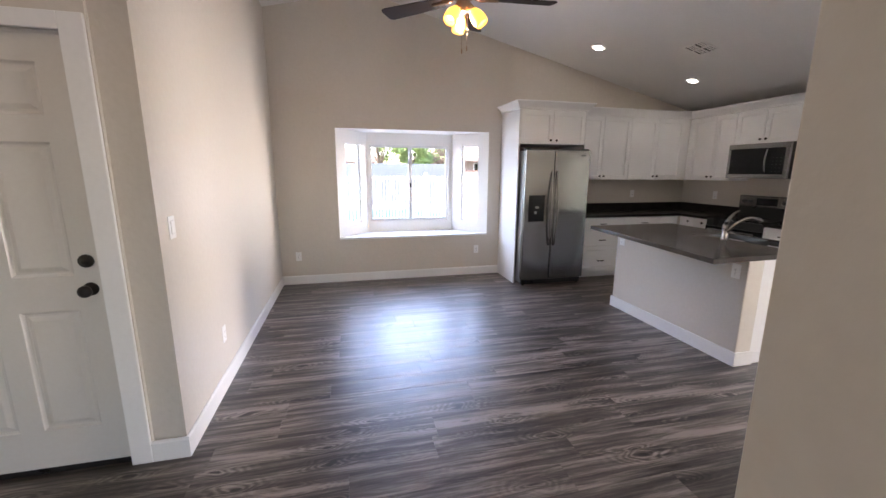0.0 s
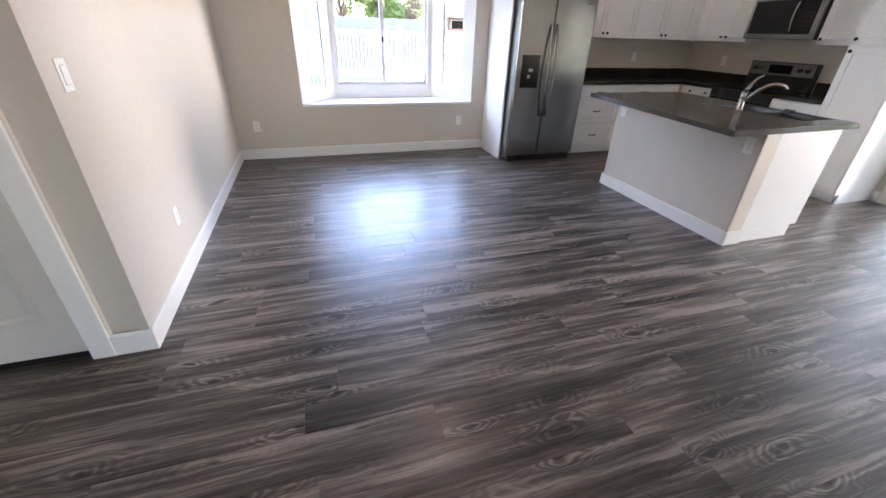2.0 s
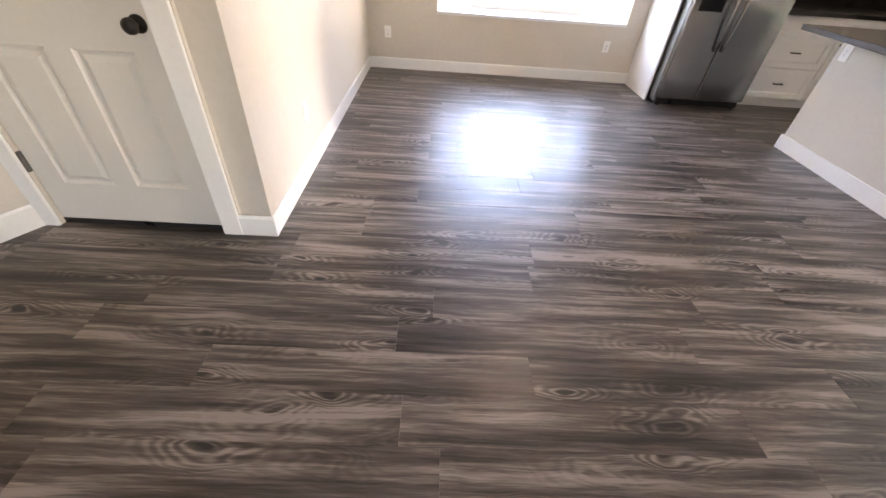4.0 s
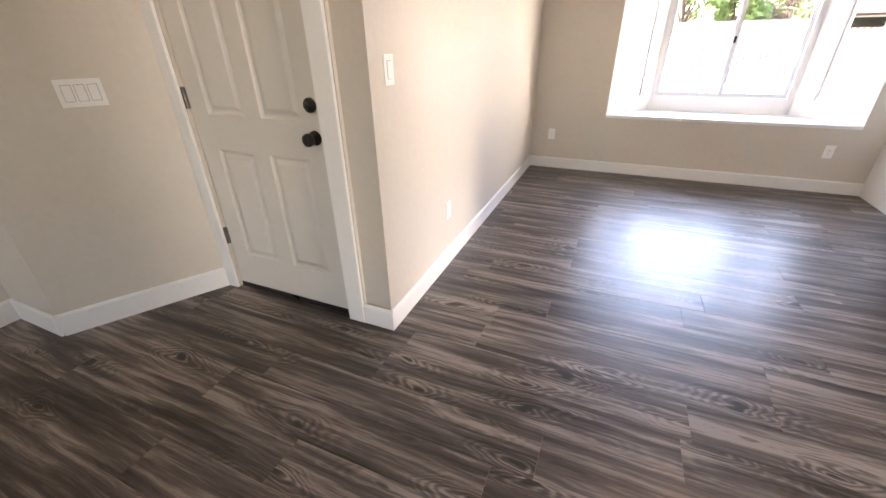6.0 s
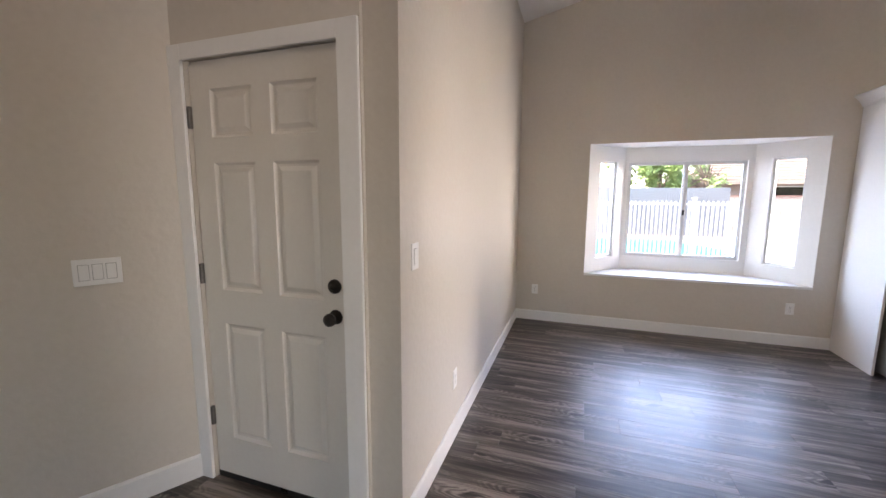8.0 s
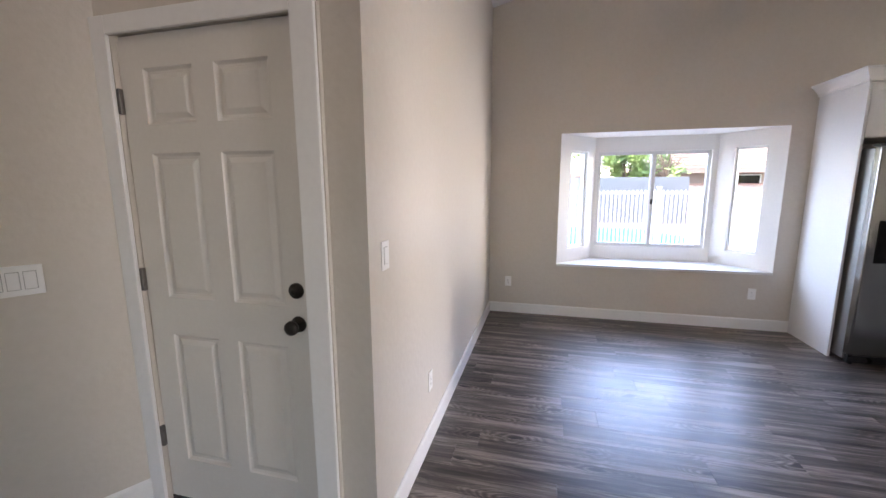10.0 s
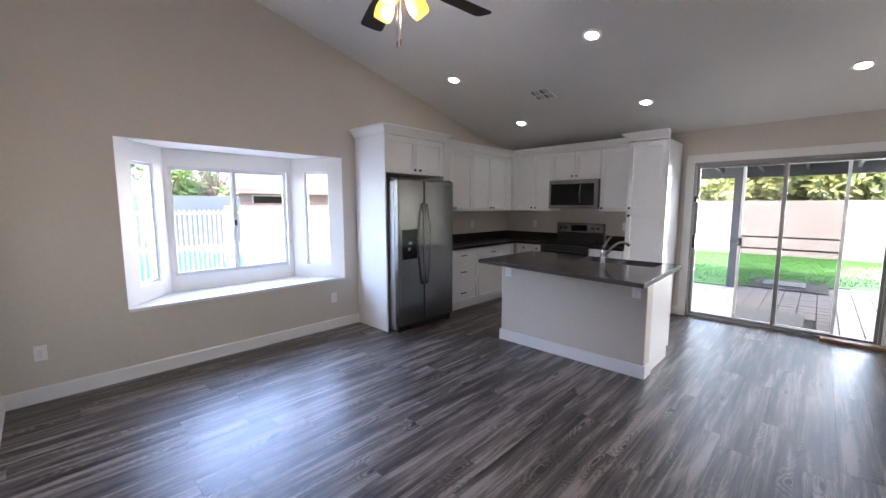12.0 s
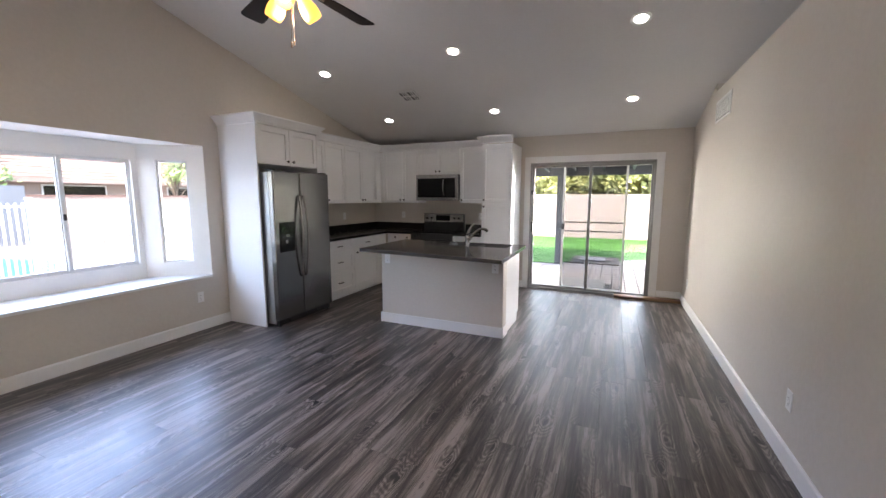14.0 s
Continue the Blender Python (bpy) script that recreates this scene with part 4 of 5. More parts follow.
# ---- plates on the walls ----
def plate(name, at, nrm, w=0.072, h=0.116, kind="outlet", label="", gang=1):
    """A cover plate at a place of a wall; nrm: the way it looks."""
    z = Vector(nrm).normalized()
    x = Vector((0, 0, 1)).cross(z)
    m = Matrix((x, Vector((0, 0, 1)), z)).transposed().to_4x4()
    m.translation = at
    p = new(name)
    p.matrix_basis = m
    tagged(p, label, "electrical outlet" if kind == "outlet" else "light switch")
    def piece(nm, dims, mat, par=p, bevel=0.0015):
        bm = bmesh.new()
        for d in dims:
            box(bm, *d)
        return part(nm, bm, mat, par, bevel=bevel, seg=2)
    piece("cover", [(-w / 2, w / 2, -h / 2, h / 2, 0.0005, 0.006)], M_PLATE, bevel=0.0025)
    if kind == "outlet":
        body = piece("receptacle", [(-0.0165, 0.0165, -0.034, 0.034, 0.0062, 0.0085)], M_PLATE)
        piece("slot", [(a, a + 0.002, b, b + 0.009, 0.0086, 0.0089) for a in (-0.007, 0.005) for b in (0.012, -0.022)] + [(-0.0025, 0.0025, b, b + 0.004, 0.0086, 0.0089) for b in (0.003, -0.031)], M_SLOT, body, 0)
    else:
        for g in range(gang):
            c = (g - (gang - 1) / 2) * 0.046
            # thin grey sheet, the gap's shade put in as colour
            piece("rocker_gap", [(c - 0.0185, c + 0.0185, -0.035, 0.035, 0.0061, 0.0066)], M_PGAP, bevel=0)
            piece("rocker", [(c - 0.0165, c + 0.0165, -0.033, 0.033, 0.0062, 0.0095)], M_PLATE, bevel=0.002)
    return p


WO = "white duplex outlet on the beige wall near the floor"
plate("outlet", (-0.93, YN, 0.377), (0, -1, 0), label=WO)
plate("outlet", (1.55, YN, 0.377), (0, -1, 0), label=WO)
plate("outlet", (XW, 4.62, 0.377), (1, 0, 0), label=WO)
plate("light_switch", (XW, 4.01, 1.215), (1, 0, 0), kind="switch", label="white single light switch on the beige side wall")
plate("outlet", (1.375, YS, 0.365), (0, 1, 0), label=WO)
plate("outlet", (4.75, YS, 0.345), (0, 1, 0), label=WO)
plate("outlet", (2.643, 5.385, 0.775), (-1, 0, 0), label="white outlet on the island wall under the top")
plate("outlet", (2.643, 4.075, 0.755), (-1, 0, 0), label="white outlet on the island wall under the top")
plate("outlet", (4.15, YN, 1.17), (0, -1, 0), label="white outlet on the kitchen wall over the worktop")
plate("outlet", (XE, 6.55, 1.17), (-1, 0, 0), label="white outlet on the kitchen wall over the worktop")
plate("outlet", (XE, 5.05, 1.17), (-1, 0, 0), label="white outlet on the kitchen wall beside the range")
sl_dir = (Vector((-2.702, 3.19, 0)) - Vector((-2.30, 3.868, 0))).normalized()
plate("light_switch", (-2.86, 3.18, 1.22), (0, -1, 0), kind="switch", label="white single light switch on the bright hall wall")
plate("light_switch", tuple(Vector((-2.30, 3.868, 1.137)) + sl_dir * 0.337), (-sl_dir.y, sl_dir.x, 0), w=0.165, kind="switch", gang=3, label="white three-gang switch plate on the wall beside the entry door")

# ---- entry door ----
door = thing("door_1", (-1.795, 3.88, 0), "closed off-white six-panel entry door with black knob and deadbolt", "door", kind="structure")
DX0, DX1, DF = -2.225, -1.415, 3.888
bm = bmesh.new()
rows = [(0.0, 0.235), (0.845, 1.015), (1.62, 1.735), (1.95, 2.06)]
cols = [(DX0, DX0 + 0.115), ((DX0 + DX1) / 2 - 0.05, (DX0 + DX1) / 2 + 0.05), (DX1 - 0.115, DX1)]
z0d = 0.030
for k, (a, b) in enumerate(cols):
    box(bm, a, b, DF, DF + 0.04, z0d, 2.06)
for (c0, c1) in ((cols[0][1], cols[1][0]), (cols[1][1], cols[2][0])):
    for a, b in rows:
        box(bm, c0, c1, DF, DF + 0.04, max(a, z0d), b)
slab = part("slab", bm, M_DOOR, door, bevel=0.0)
bm = bmesh.new()
for (c0, c1) in ((cols[0][1], cols[1][0]), (cols[1][1], cols[2][0])):
    for (r0, r1) in ((rows[0][1], rows[1][0]), (rows[1][1], rows[2][0]), (rows[2][1], rows[3][0])):
        steps = ((0.0, 0.0), (0.004, 0.006), (0.012, 0.0125), (0.022, 0.0125), (0.040, 0.003), (0.044, 0.0015))
        rings = []
        for ins, dep in steps:
            rings.append([bm.verts.new(p) for p in ((c0 + ins, DF + dep, r0 + ins), (c1 - ins, DF + dep, r0 + ins), (c1 - ins, DF + dep, r1 - ins), (c0 + ins, DF + dep, r1 - ins))])
        for a, b in zip(rings, rings[1:]):
            for k in range(4):
                j = (k + 1) % 4
                bm.faces.new((a[k], a[j], b[j], b[k]))
        bm.faces.new(rings[-1])
        bm.faces.new([bm.verts.new((q[0], DF + 0.04, q[1])) for q in ((c0, r0), (c0, r1), (c1, r1), (c1, r0))])
part("panel", bm, M_DOOR, slab, "raised moulded panels")
for z, prof, nm, lb in ((0.946, [(0, 0), (0.033, 0), (0.031, 0.008), (0.013, 0.012), (0.012, 0.028), (0.022, 0.034), (0.029, 0.046), (0.027, 0.058), (0.015, 0.064), (0, 0.065)], "door_handle", "black round door knob"), (1.083, [(0, 0), (0.032, 0), (0.031, 0.010), (0.024, 0.018), (0.010, 0.020), (0.009, 0.030), (0, 0.031)], "deadbolt", "black deadbolt turn")):
    bm = bmesh.new()
    lathe(bm, prof, Matrix.Translation((-1.472, DF, z)) @ Matrix.Rotation(radians(90), 4, "X"), 24)
    part(nm, bm, M_KNOB, door, lb, smooth=True)
for z in (0.345, 1.09, 1.828):
    bm = bmesh.new()
    box(bm, DX0 - 0.017, DX0 + 0.007, DF - 0.020, DF - 0.002, z - 0.05, z + 0.05)
    box(bm, DX0 - 0.03, DX0 - 0.012, DF - 0.001, DF + 0.004, z - 0.05, z + 0.05)
    part("hinge", bm, M_HINGE, door, "steel butt hinge", bevel=0.003)
boxes("weather_strip", [(DX0, DX1, DF - 0.002, DF + 0.05, 0.0, 0.029)], M_BLACK, door, "black bottom seal")
boxes("jamb", [(DX0 - 0.005, DX0 - 0.0005, DF + 0.012, DF + 0.12, 0, 2.08), (DX1 + 0.0005, DX1 + 0.005, DF - 0.014, DF + 0.12, 0, 2.08), (DX0 - 0.005, DX1 + 0.005, DF + 0.012, DF + 0.12, 2.064, 2.08)], M_DOOR, door)
bm = bmesh.new()
cy0, cy1 = DOOR_Y - 0.018, DOOR_Y - 0.0005
box(bm, DX0 - 0.082, DX0 - 0.006, cy0, cy1, 0, 2.145); box(bm, DX1 + 0.006, DX1 + 0.10, cy0, cy1, 0, 2.145); box(bm, DX0 - 0.006, DX1 + 0.006, cy0, cy1, 2.075, 2.145)
part("casing", bm, M_TRIM, door, "flat white door casing", bevel=0.003)

# ---- sliding door ----
sl = thing("door_2", (XE + 0.08, 3.33, 0), "sliding glass patio door with a screen, closed, in a white casing", "sliding door", kind="structure")
y0, y1, zh = SL
boxes("casing", [(XE - 0.018, XE - 0.0005, y1, y1 + 0.09, 0, zh + 0.095), (XE - 0.018, XE - 0.0005, y0 - 0.10, y0, 0, zh + 0.095), (XE - 0.018, XE - 0.0005, y0, y1, zh, zh + 0.095)], M_TRIM, sl, "flat white casing", bevel=0.003)
boxes("frame", [(XE, XE + 0.13, y0 - 0.018, y0 + 0.025, 0, zh), (XE, XE + 0.13, y1 - 0.025, y1 + 0.018, 0, zh), (XE, XE + 0.13, y0 + 0.025, y1 - 0.025, zh - 0.04, zh), (XE - 0.01, XE + 0.14, y0 - 0.018, y1 + 0.018, 0.0, 0.028)], M_ALU, sl, "grey aluminium frame", bevel=0.002)


def panel(name, x, a, b, z0, z1, w, mat, glass, label, bars=()):
    p = boxes(name, [(x, x + 0.03, a, a + w, z0, z1), (x, x + 0.03, b - w, b, z0, z1), (x, x + 0.03, a + w, b - w, z0, z0 + w), (x, x + 0.03, a + w, b - w, z1 - w, z1)] + [(x, x + 0.03, a + w, b - w, q - 0.008, q + 0.008) for q in bars], mat, sl, label, bevel=0.002)
    g = boxes("mesh" if glass is M_SCREEN else "pane", [(x + 0.013, x + 0.016, a + w, b - w, z0 + w, z1 - w)], glass, p)
    g.visible_shadow = False
    return p


fixed = panel("fixed_panel", XE + 0.025, y0 + 0.026, 3.335, 0.03, zh - 0.041, 0.028, M_ALU, M_GLASS, "grey framed glass panel")
slid = panel("sliding_panel", XE + 0.060, 3.295, y1 - 0.026, 0.03, zh - 0.041, 0.032, M_ALU, M_GLASS, "grey framed glass panel")
scr = panel("screen_panel", XE + 0.098, 2.79, 3.72, 0.03, zh - 0.041, 0.03, M_VINYL, M_SCREEN, "pale framed insect screen", bars=())
boxes("bar", [(XE + 0.096, XE + 0.127, 2.822, 3.688, q - 0.009, q + 0.009) for q in (0.965, 1.105)], M_KNOB, scr, "dark push bars")
boxes("handle", [(XE - 0.03, XE + 0.058, y1 - 0.062, y1 - 0.03, 0.93, 1.10)], M_BLACK, slid, "black pull handle", bevel=0.006)
boxes("hook", [(XE - 0.03, XE + 0.058, y1 - 0.055, y1 - 0.028, 1.53, 1.56), (XE - 0.045, XE - 0.028, y1 - 0.055, y1 - 0.028, 1.54, 1.60)], M_BLACK, slid, "black security catch", bevel=0.002)
boxes("handle", [(XE + 0.091, XE + 0.0975, 3.675, 3.72, 0.98, 1.08)], M_BLACK, scr, "black screen latch", bevel=0.004)
boxes("threshold_strip", [(4.985, 5.10, 2.03, 2.90, 0.0, 0.042)], M_WOODSTRIP, bevel=0.004, category="wood strip", label="raw brown wood strip on the floor at the sliding door")

# ---- vents ----
def grille(name, m, w, h, cells, label, slat=0.016):
    g = new(name)
    g.matrix_basis = m
    tagged(g, label, "air vent")
    f = 0.022
    def piece(nm, dims, mat):
        bm = bmesh.new()
        for d in dims:
            box(bm, *d)
        return part(nm, bm, mat, g, bevel=0.001)
    piece("frame", [(-w / 2, w / 2, -h / 2, -h / 2 + f, 0.001, 0.010), (-w / 2, w / 2, h / 2 - f, h / 2, 0.001, 0.010), (-w / 2, -w / 2 + f, -h / 2 + f, h / 2 - f, 0.001, 0.010), (w / 2 - f, w / 2, -h / 2 + f, h / 2 - f, 0.001, 0.010)], M_TRIM)
    piece("backing", [(-w / 2 + f, w / 2 - f, -h / 2 + f, h / 2 - f, 0.0005, 0.0015)], M_SLOT)
    if cells == 4:
        piece("divider", [(-0.008, 0.008, -h / 2 + f, h / 2 - f, 0.0016, 0.010), (-w / 2 + f, -0.008, -0.008, 0.008, 0.0016, 0.010), (0.008, w / 2 - f, -0.008, 0.008, 0.0016, 0.010)], M_TRIM)
    k = -h / 2 + f + slat
    while k < h / 2 - f - 0.004:
        if abs(k) > 0.012 or cells != 4:
            bm = bmesh.new()
            prism(bm, [(-w / 2 + f, k), (w / 2 - f, k), (w / 2 - f, k + slat * 0.45), (-w / 2 + f, k + slat * 0.45)], 0.002, 0.008)
            part("slat", bm, M_TRIM, g)
        k += slat
    return g


down = Matrix.Rotation(radians(180), 4, "X")
grille("ceiling_vent", on_slope(3.52, 5.545, 0.0) @ down @ Matrix.Rotation(radians(0), 4, "Z"), 0.27, 0.26, 4, "white square supply vent in the sloping ceiling", 0.03)
wm = Matrix(((-1, 0, 0), (0, 0, 1), (0, 1, 0))).to_4x4()
wm.translation = (3.58, YS, 2.385)
grille("wall_vent", wm, 0.60, 0.22, 1, "white return vent high on the beige divider wall", 0.014)

# ---- ceiling fan ----
FANX, FANY = 0.606, 4.76
fan = thing("ceiling_fan", (FANX, FANY, 2.4), "dark-bladed ceiling fan with three lit amber glass shades", "ceiling fan")
def at(z):
    return Matrix.Translation((FANX, FANY, z - 0.04))
bm = bmesh.new()
lathe(bm, [(0, 0.0), (0.03, 0.0), (0.065, 0.04), (0.07, 0.09), (0, 0.09)], at(roof_z(FANX) - 0.06), 24)
part("canopy", bm, M_BRASS, fan, smooth=True)
bm = bmesh.new()
tube(bm, [(FANX, FANY, 2.89), (FANX, FANY, roof_z(FANX) - 0.08)], 0.0135, 12)
part("downrod", bm, M_BRASS, fan, smooth=True)
bm = bmesh.new()
lathe(bm, [(0, 0.0), (0.06, 0.0), (0.10, 0.02), (0.115, 0.06), (0.115, 0.10), (0.09, 0.14), (0.04, 0.165), (0.02, 0.19), (0, 0.19)], at(2.765), 28)
part("motor", bm, M_BRASS, fan, smooth=True)
bm = bmesh.new()
lathe(bm, [(0, -0.02), (0.02, -0.015), (0.045, 0.0), (0.055, 0.04), (0.05, 0.08), (0, 0.08)], at(2.682), 24)
part("light_fitter", bm, M_BRASS, fan, smooth=True)
for k in range(5):
    a = radians(-6 + 72 * k)
    R = at(2.775) @ Matrix.Rotation(a, 4, "Z") @ Matrix.Rotation(radians(11), 4, "X")
    bm = bmesh.new()
    pr = [(0.17, -0.052), (0.40, -0.070), (0.66, -0.078), (0.685, -0.068), (0.695, -0.04), (0.695, 0.04), (0.685, 0.068), (0.66, 0.078), (0.40, 0.070), (0.17, 0.052)]
    prism(bm, pr, -0.003, 0.003)
    for v in bm.verts:
        v.co = R @ v.co
    part("blade", bm, M_BLADE, fan, "dark espresso wood blade", bevel=0.002)
    bm = bmesh.new()
    tube(bm, [R @ Vector(p) for p in ((0.085, 0, 0.004), (0.13, 0, 0.012), (0.18, 0.012, 0.0085), (0.25, 0.018, 0.0085))], [0.011, 0.010, 0.008, 0.005], 8)
    tube(bm, [R @ Vector(p) for p in ((0.13, 0, 0.012), (0.18, -0.012, 0.0085), (0.25, -0.018, 0.0085))], [0.009, 0.008, 0.005], 8)
    tube(bm, [R @ Vector(p) for p in ((0.085, 0, -0.002), (0.13, 0, -0.012), (0.18, 0.0, -0.0085), (0.26, 0.0, -0.0085))], [0.011, 0.012, 0.012, 0.010], 8)
    part("blade_iron", bm, M_BRASS, fan, "brass blade iron", smooth=True)
for k in range(3):
    a = radians(SHADE0 + 120 * k)
    R = at(2.70) @ Matrix.Rotation(a, 4, "Z") @ Matrix.Translation((0.06, 0, -0.005)) @ Matrix.Rotation(radians(180 - 38), 4, "Y")
    bm = bmesh.new()
    lathe(bm, [(0.024, -0.03), (0.026, 0.0), (0.028, 0.018), (0, 0.018), (0, -0.03), (0.024, -0.03)], R, 16)
    sock = part("shade_holder", bm, M_BRASS, fan, smooth=True)
    bm = bmesh.new()
    out = [(0.028, 0.015), (0.040, 0.035), (0.050, 0.065), (0.053, 0.09), (0.051, 0.115), (0.046, 0.135)]
    lathe(bm, out + [(r - 0.003, h) for r, h in out[::-1]] + [out[0]], R, 24)
    part("shade", bm, M_AMBER, fan, "lit amber glass bell shade", smooth=True)
    bm = bmesh.new()
    lathe(bm, [(0, 0.02), (0.012, 0.02), (0.02, 0.05), (0.028, 0.08), (0.024, 0.10), (0, 0.112)], R, 16)
    part("bulb", bm, M_BULB, sock, "glowing bulb", smooth=True)
for dx, dy, zb_ in ((-0.012, -0.01, 2.355), (0.035, 0.015, 2.385)):
    bm = bmesh.new()
    tube(bm, [(FANX + dx, FANY + dy, 2.64), (FANX + dx, FANY + dy, zb_ + 0.03)], 0.0016, 6)
    tube(bm, [(FANX + dx, FANY + dy, zb_ + 0.035), (FANX + dx, FANY + dy, zb_ + 0.025), (FANX + dx, FANY + dy, zb_)], [0.003, 0.006, 0.005], 8)
    part("pull_chain", bm, M_BRASS, fan)

# ---- outside ----
GZ = -0.16
gr = boxes("deck", [(-12, 5.28, 7.4, 12.6, GZ - 0.05, GZ + 0.02)], M_CONC, kind="structure")
bm = bmesh.new()
prism(bm, [(-7.5, 13.0), (2.2, 13.0), (3.4, 14.2), (3.9, 17.0), (3.0, 19.2), (-7.5, 19.4)], GZ + 0.001, GZ + 0.012)
part("water", bm, M_WATER, kind="structure")
bm = bmesh.new()
P0 = [(-7.5, 13.0), (2.2, 13.0), (3.4, 14.2), (3.9, 17.0), (3.0, 19.2), (-7.5, 19.4)]
for a, b in zip(P0, P0[1:]):
    a, b = Vector((*a, 0)), Vector((*b, 0))
    d = (b - a).normalized()
    nn = Vector((d.y, -d.x, 0)) * 0.3
    prism(bm, [(v.x, v.y) for v in (a, b, b + nn, a + nn)], GZ, GZ + 0.05)
part("pool_coping", bm, M_CONC, kind="structure")

# fence of upright bars before the pool
fence = thing("fence", (2, 10.5, GZ), "white metal pool fence of thin upright bars", "fence")
FL, FR, FYY = -5.6, 9.4, 10.5
boxes("rail", [(FL, FR, FYY - 0.013, FYY + 0.013, 1.335, 1.37), (FL, FR, FYY - 0.013, FYY + 0.013, 0.0, 0.035)], M_FENCE, fence, bevel=0.002)
pm = None
x = FL
n = 0
while x < FR:
    if pm is None:
        bm = bmesh.new()
        box(bm, -0.012, 0.012, -0.012, 0.012, 0.0, 1.46)
        pm = part("picket", bm, M_FENCE, fence).data
        pk = scene.objects["picket"]
        pk.location = (x, FYY - 0.026, -0.06)
    else:
        o = new("picket", pm)
        o.parent = fence
        o.matrix_parent_inverse = BASE[fence.name].inverted()
        o.location = (x, FYY - 0.026, -0.06)
    x += 0.072
x = 1.465 - 2.4 * 2
while x < FR:
    boxes("post", [(x - 0.03, x + 0.03, FYY - 0.03, FYY + 0.03, GZ, 1.45), (x - 0.038, x + 0.038, FYY - 0.038, FYY + 0.038, 1.45, 1.47)], M_FENCE, fence, bevel=0.002)
    x += 2.4


def block_wall(name, a, b, top, mat, capm=None, label=""):
    """Concrete block wall with sunk joints, from a to b."""
    a, b = Vector((*a, 0)), Vector((*b, 0))
    L = (b - a).length
    d = (b - a).normalized()
    nn = Vector((-d.y, d.x, 0))
    w = thing(name, tuple(a), label, "garden wall")
    bm = bmesh.new()
    q = [a + nn * 0.008, b + nn * 0.008, b + nn * 0.14, a + nn * 0.14]
    prism(bm, [(v.x, v.y) for v in q], GZ - 0.1, top - 0.001)
    part("core", bm, mat, w)
    bm = bmesh.new()
    z, r = GZ, 0
    while z < top - 0.05:
        u = -0.2 if r % 2 else 0.0
        while u < L:
            u0, u1 = max(u, 0), min(u + 0.39, L)
            if u1 - u0 > 0.03:
                q = [a + d * u0, a + d * u1, a + d * u1 + nn * 0.012, a + d * u0 + nn * 0.012]
                prism(bm, [(v.x, v.y) for v in q], z, min(z + 0.19, top))
            u += 0.40
        z += 0.20
        r += 1
    part("block", bm, mat, w, kind="stuff")
    if capm:
        bm = bmesh.new()
        q = [a - nn * 0.03, b - nn * 0.03, b + nn * 0.17, a + nn * 0.17]
        prism(bm, [(v.x, v.y) for v in q], top, top + 0.06)
        part("cap", bm, capm, w)
    return w


block_wall("garden_wall", (-14, 21.5), (5.4, 21.5), 1.86, M_BLOCKG, label="grey block wall behind the pool")
block_wall("garden_wall", (5.4, 21.5), (15.4, 21.5), 1.50, M_BLOCK, M_CAP, "pinkish block wall with a brown cap behind the yard")
block_wall("garden_wall", (15.4, 21.5), (15.4, -9.0), 1.62, M_BLOCK, label="pinkish block wall at the end of the lawn")


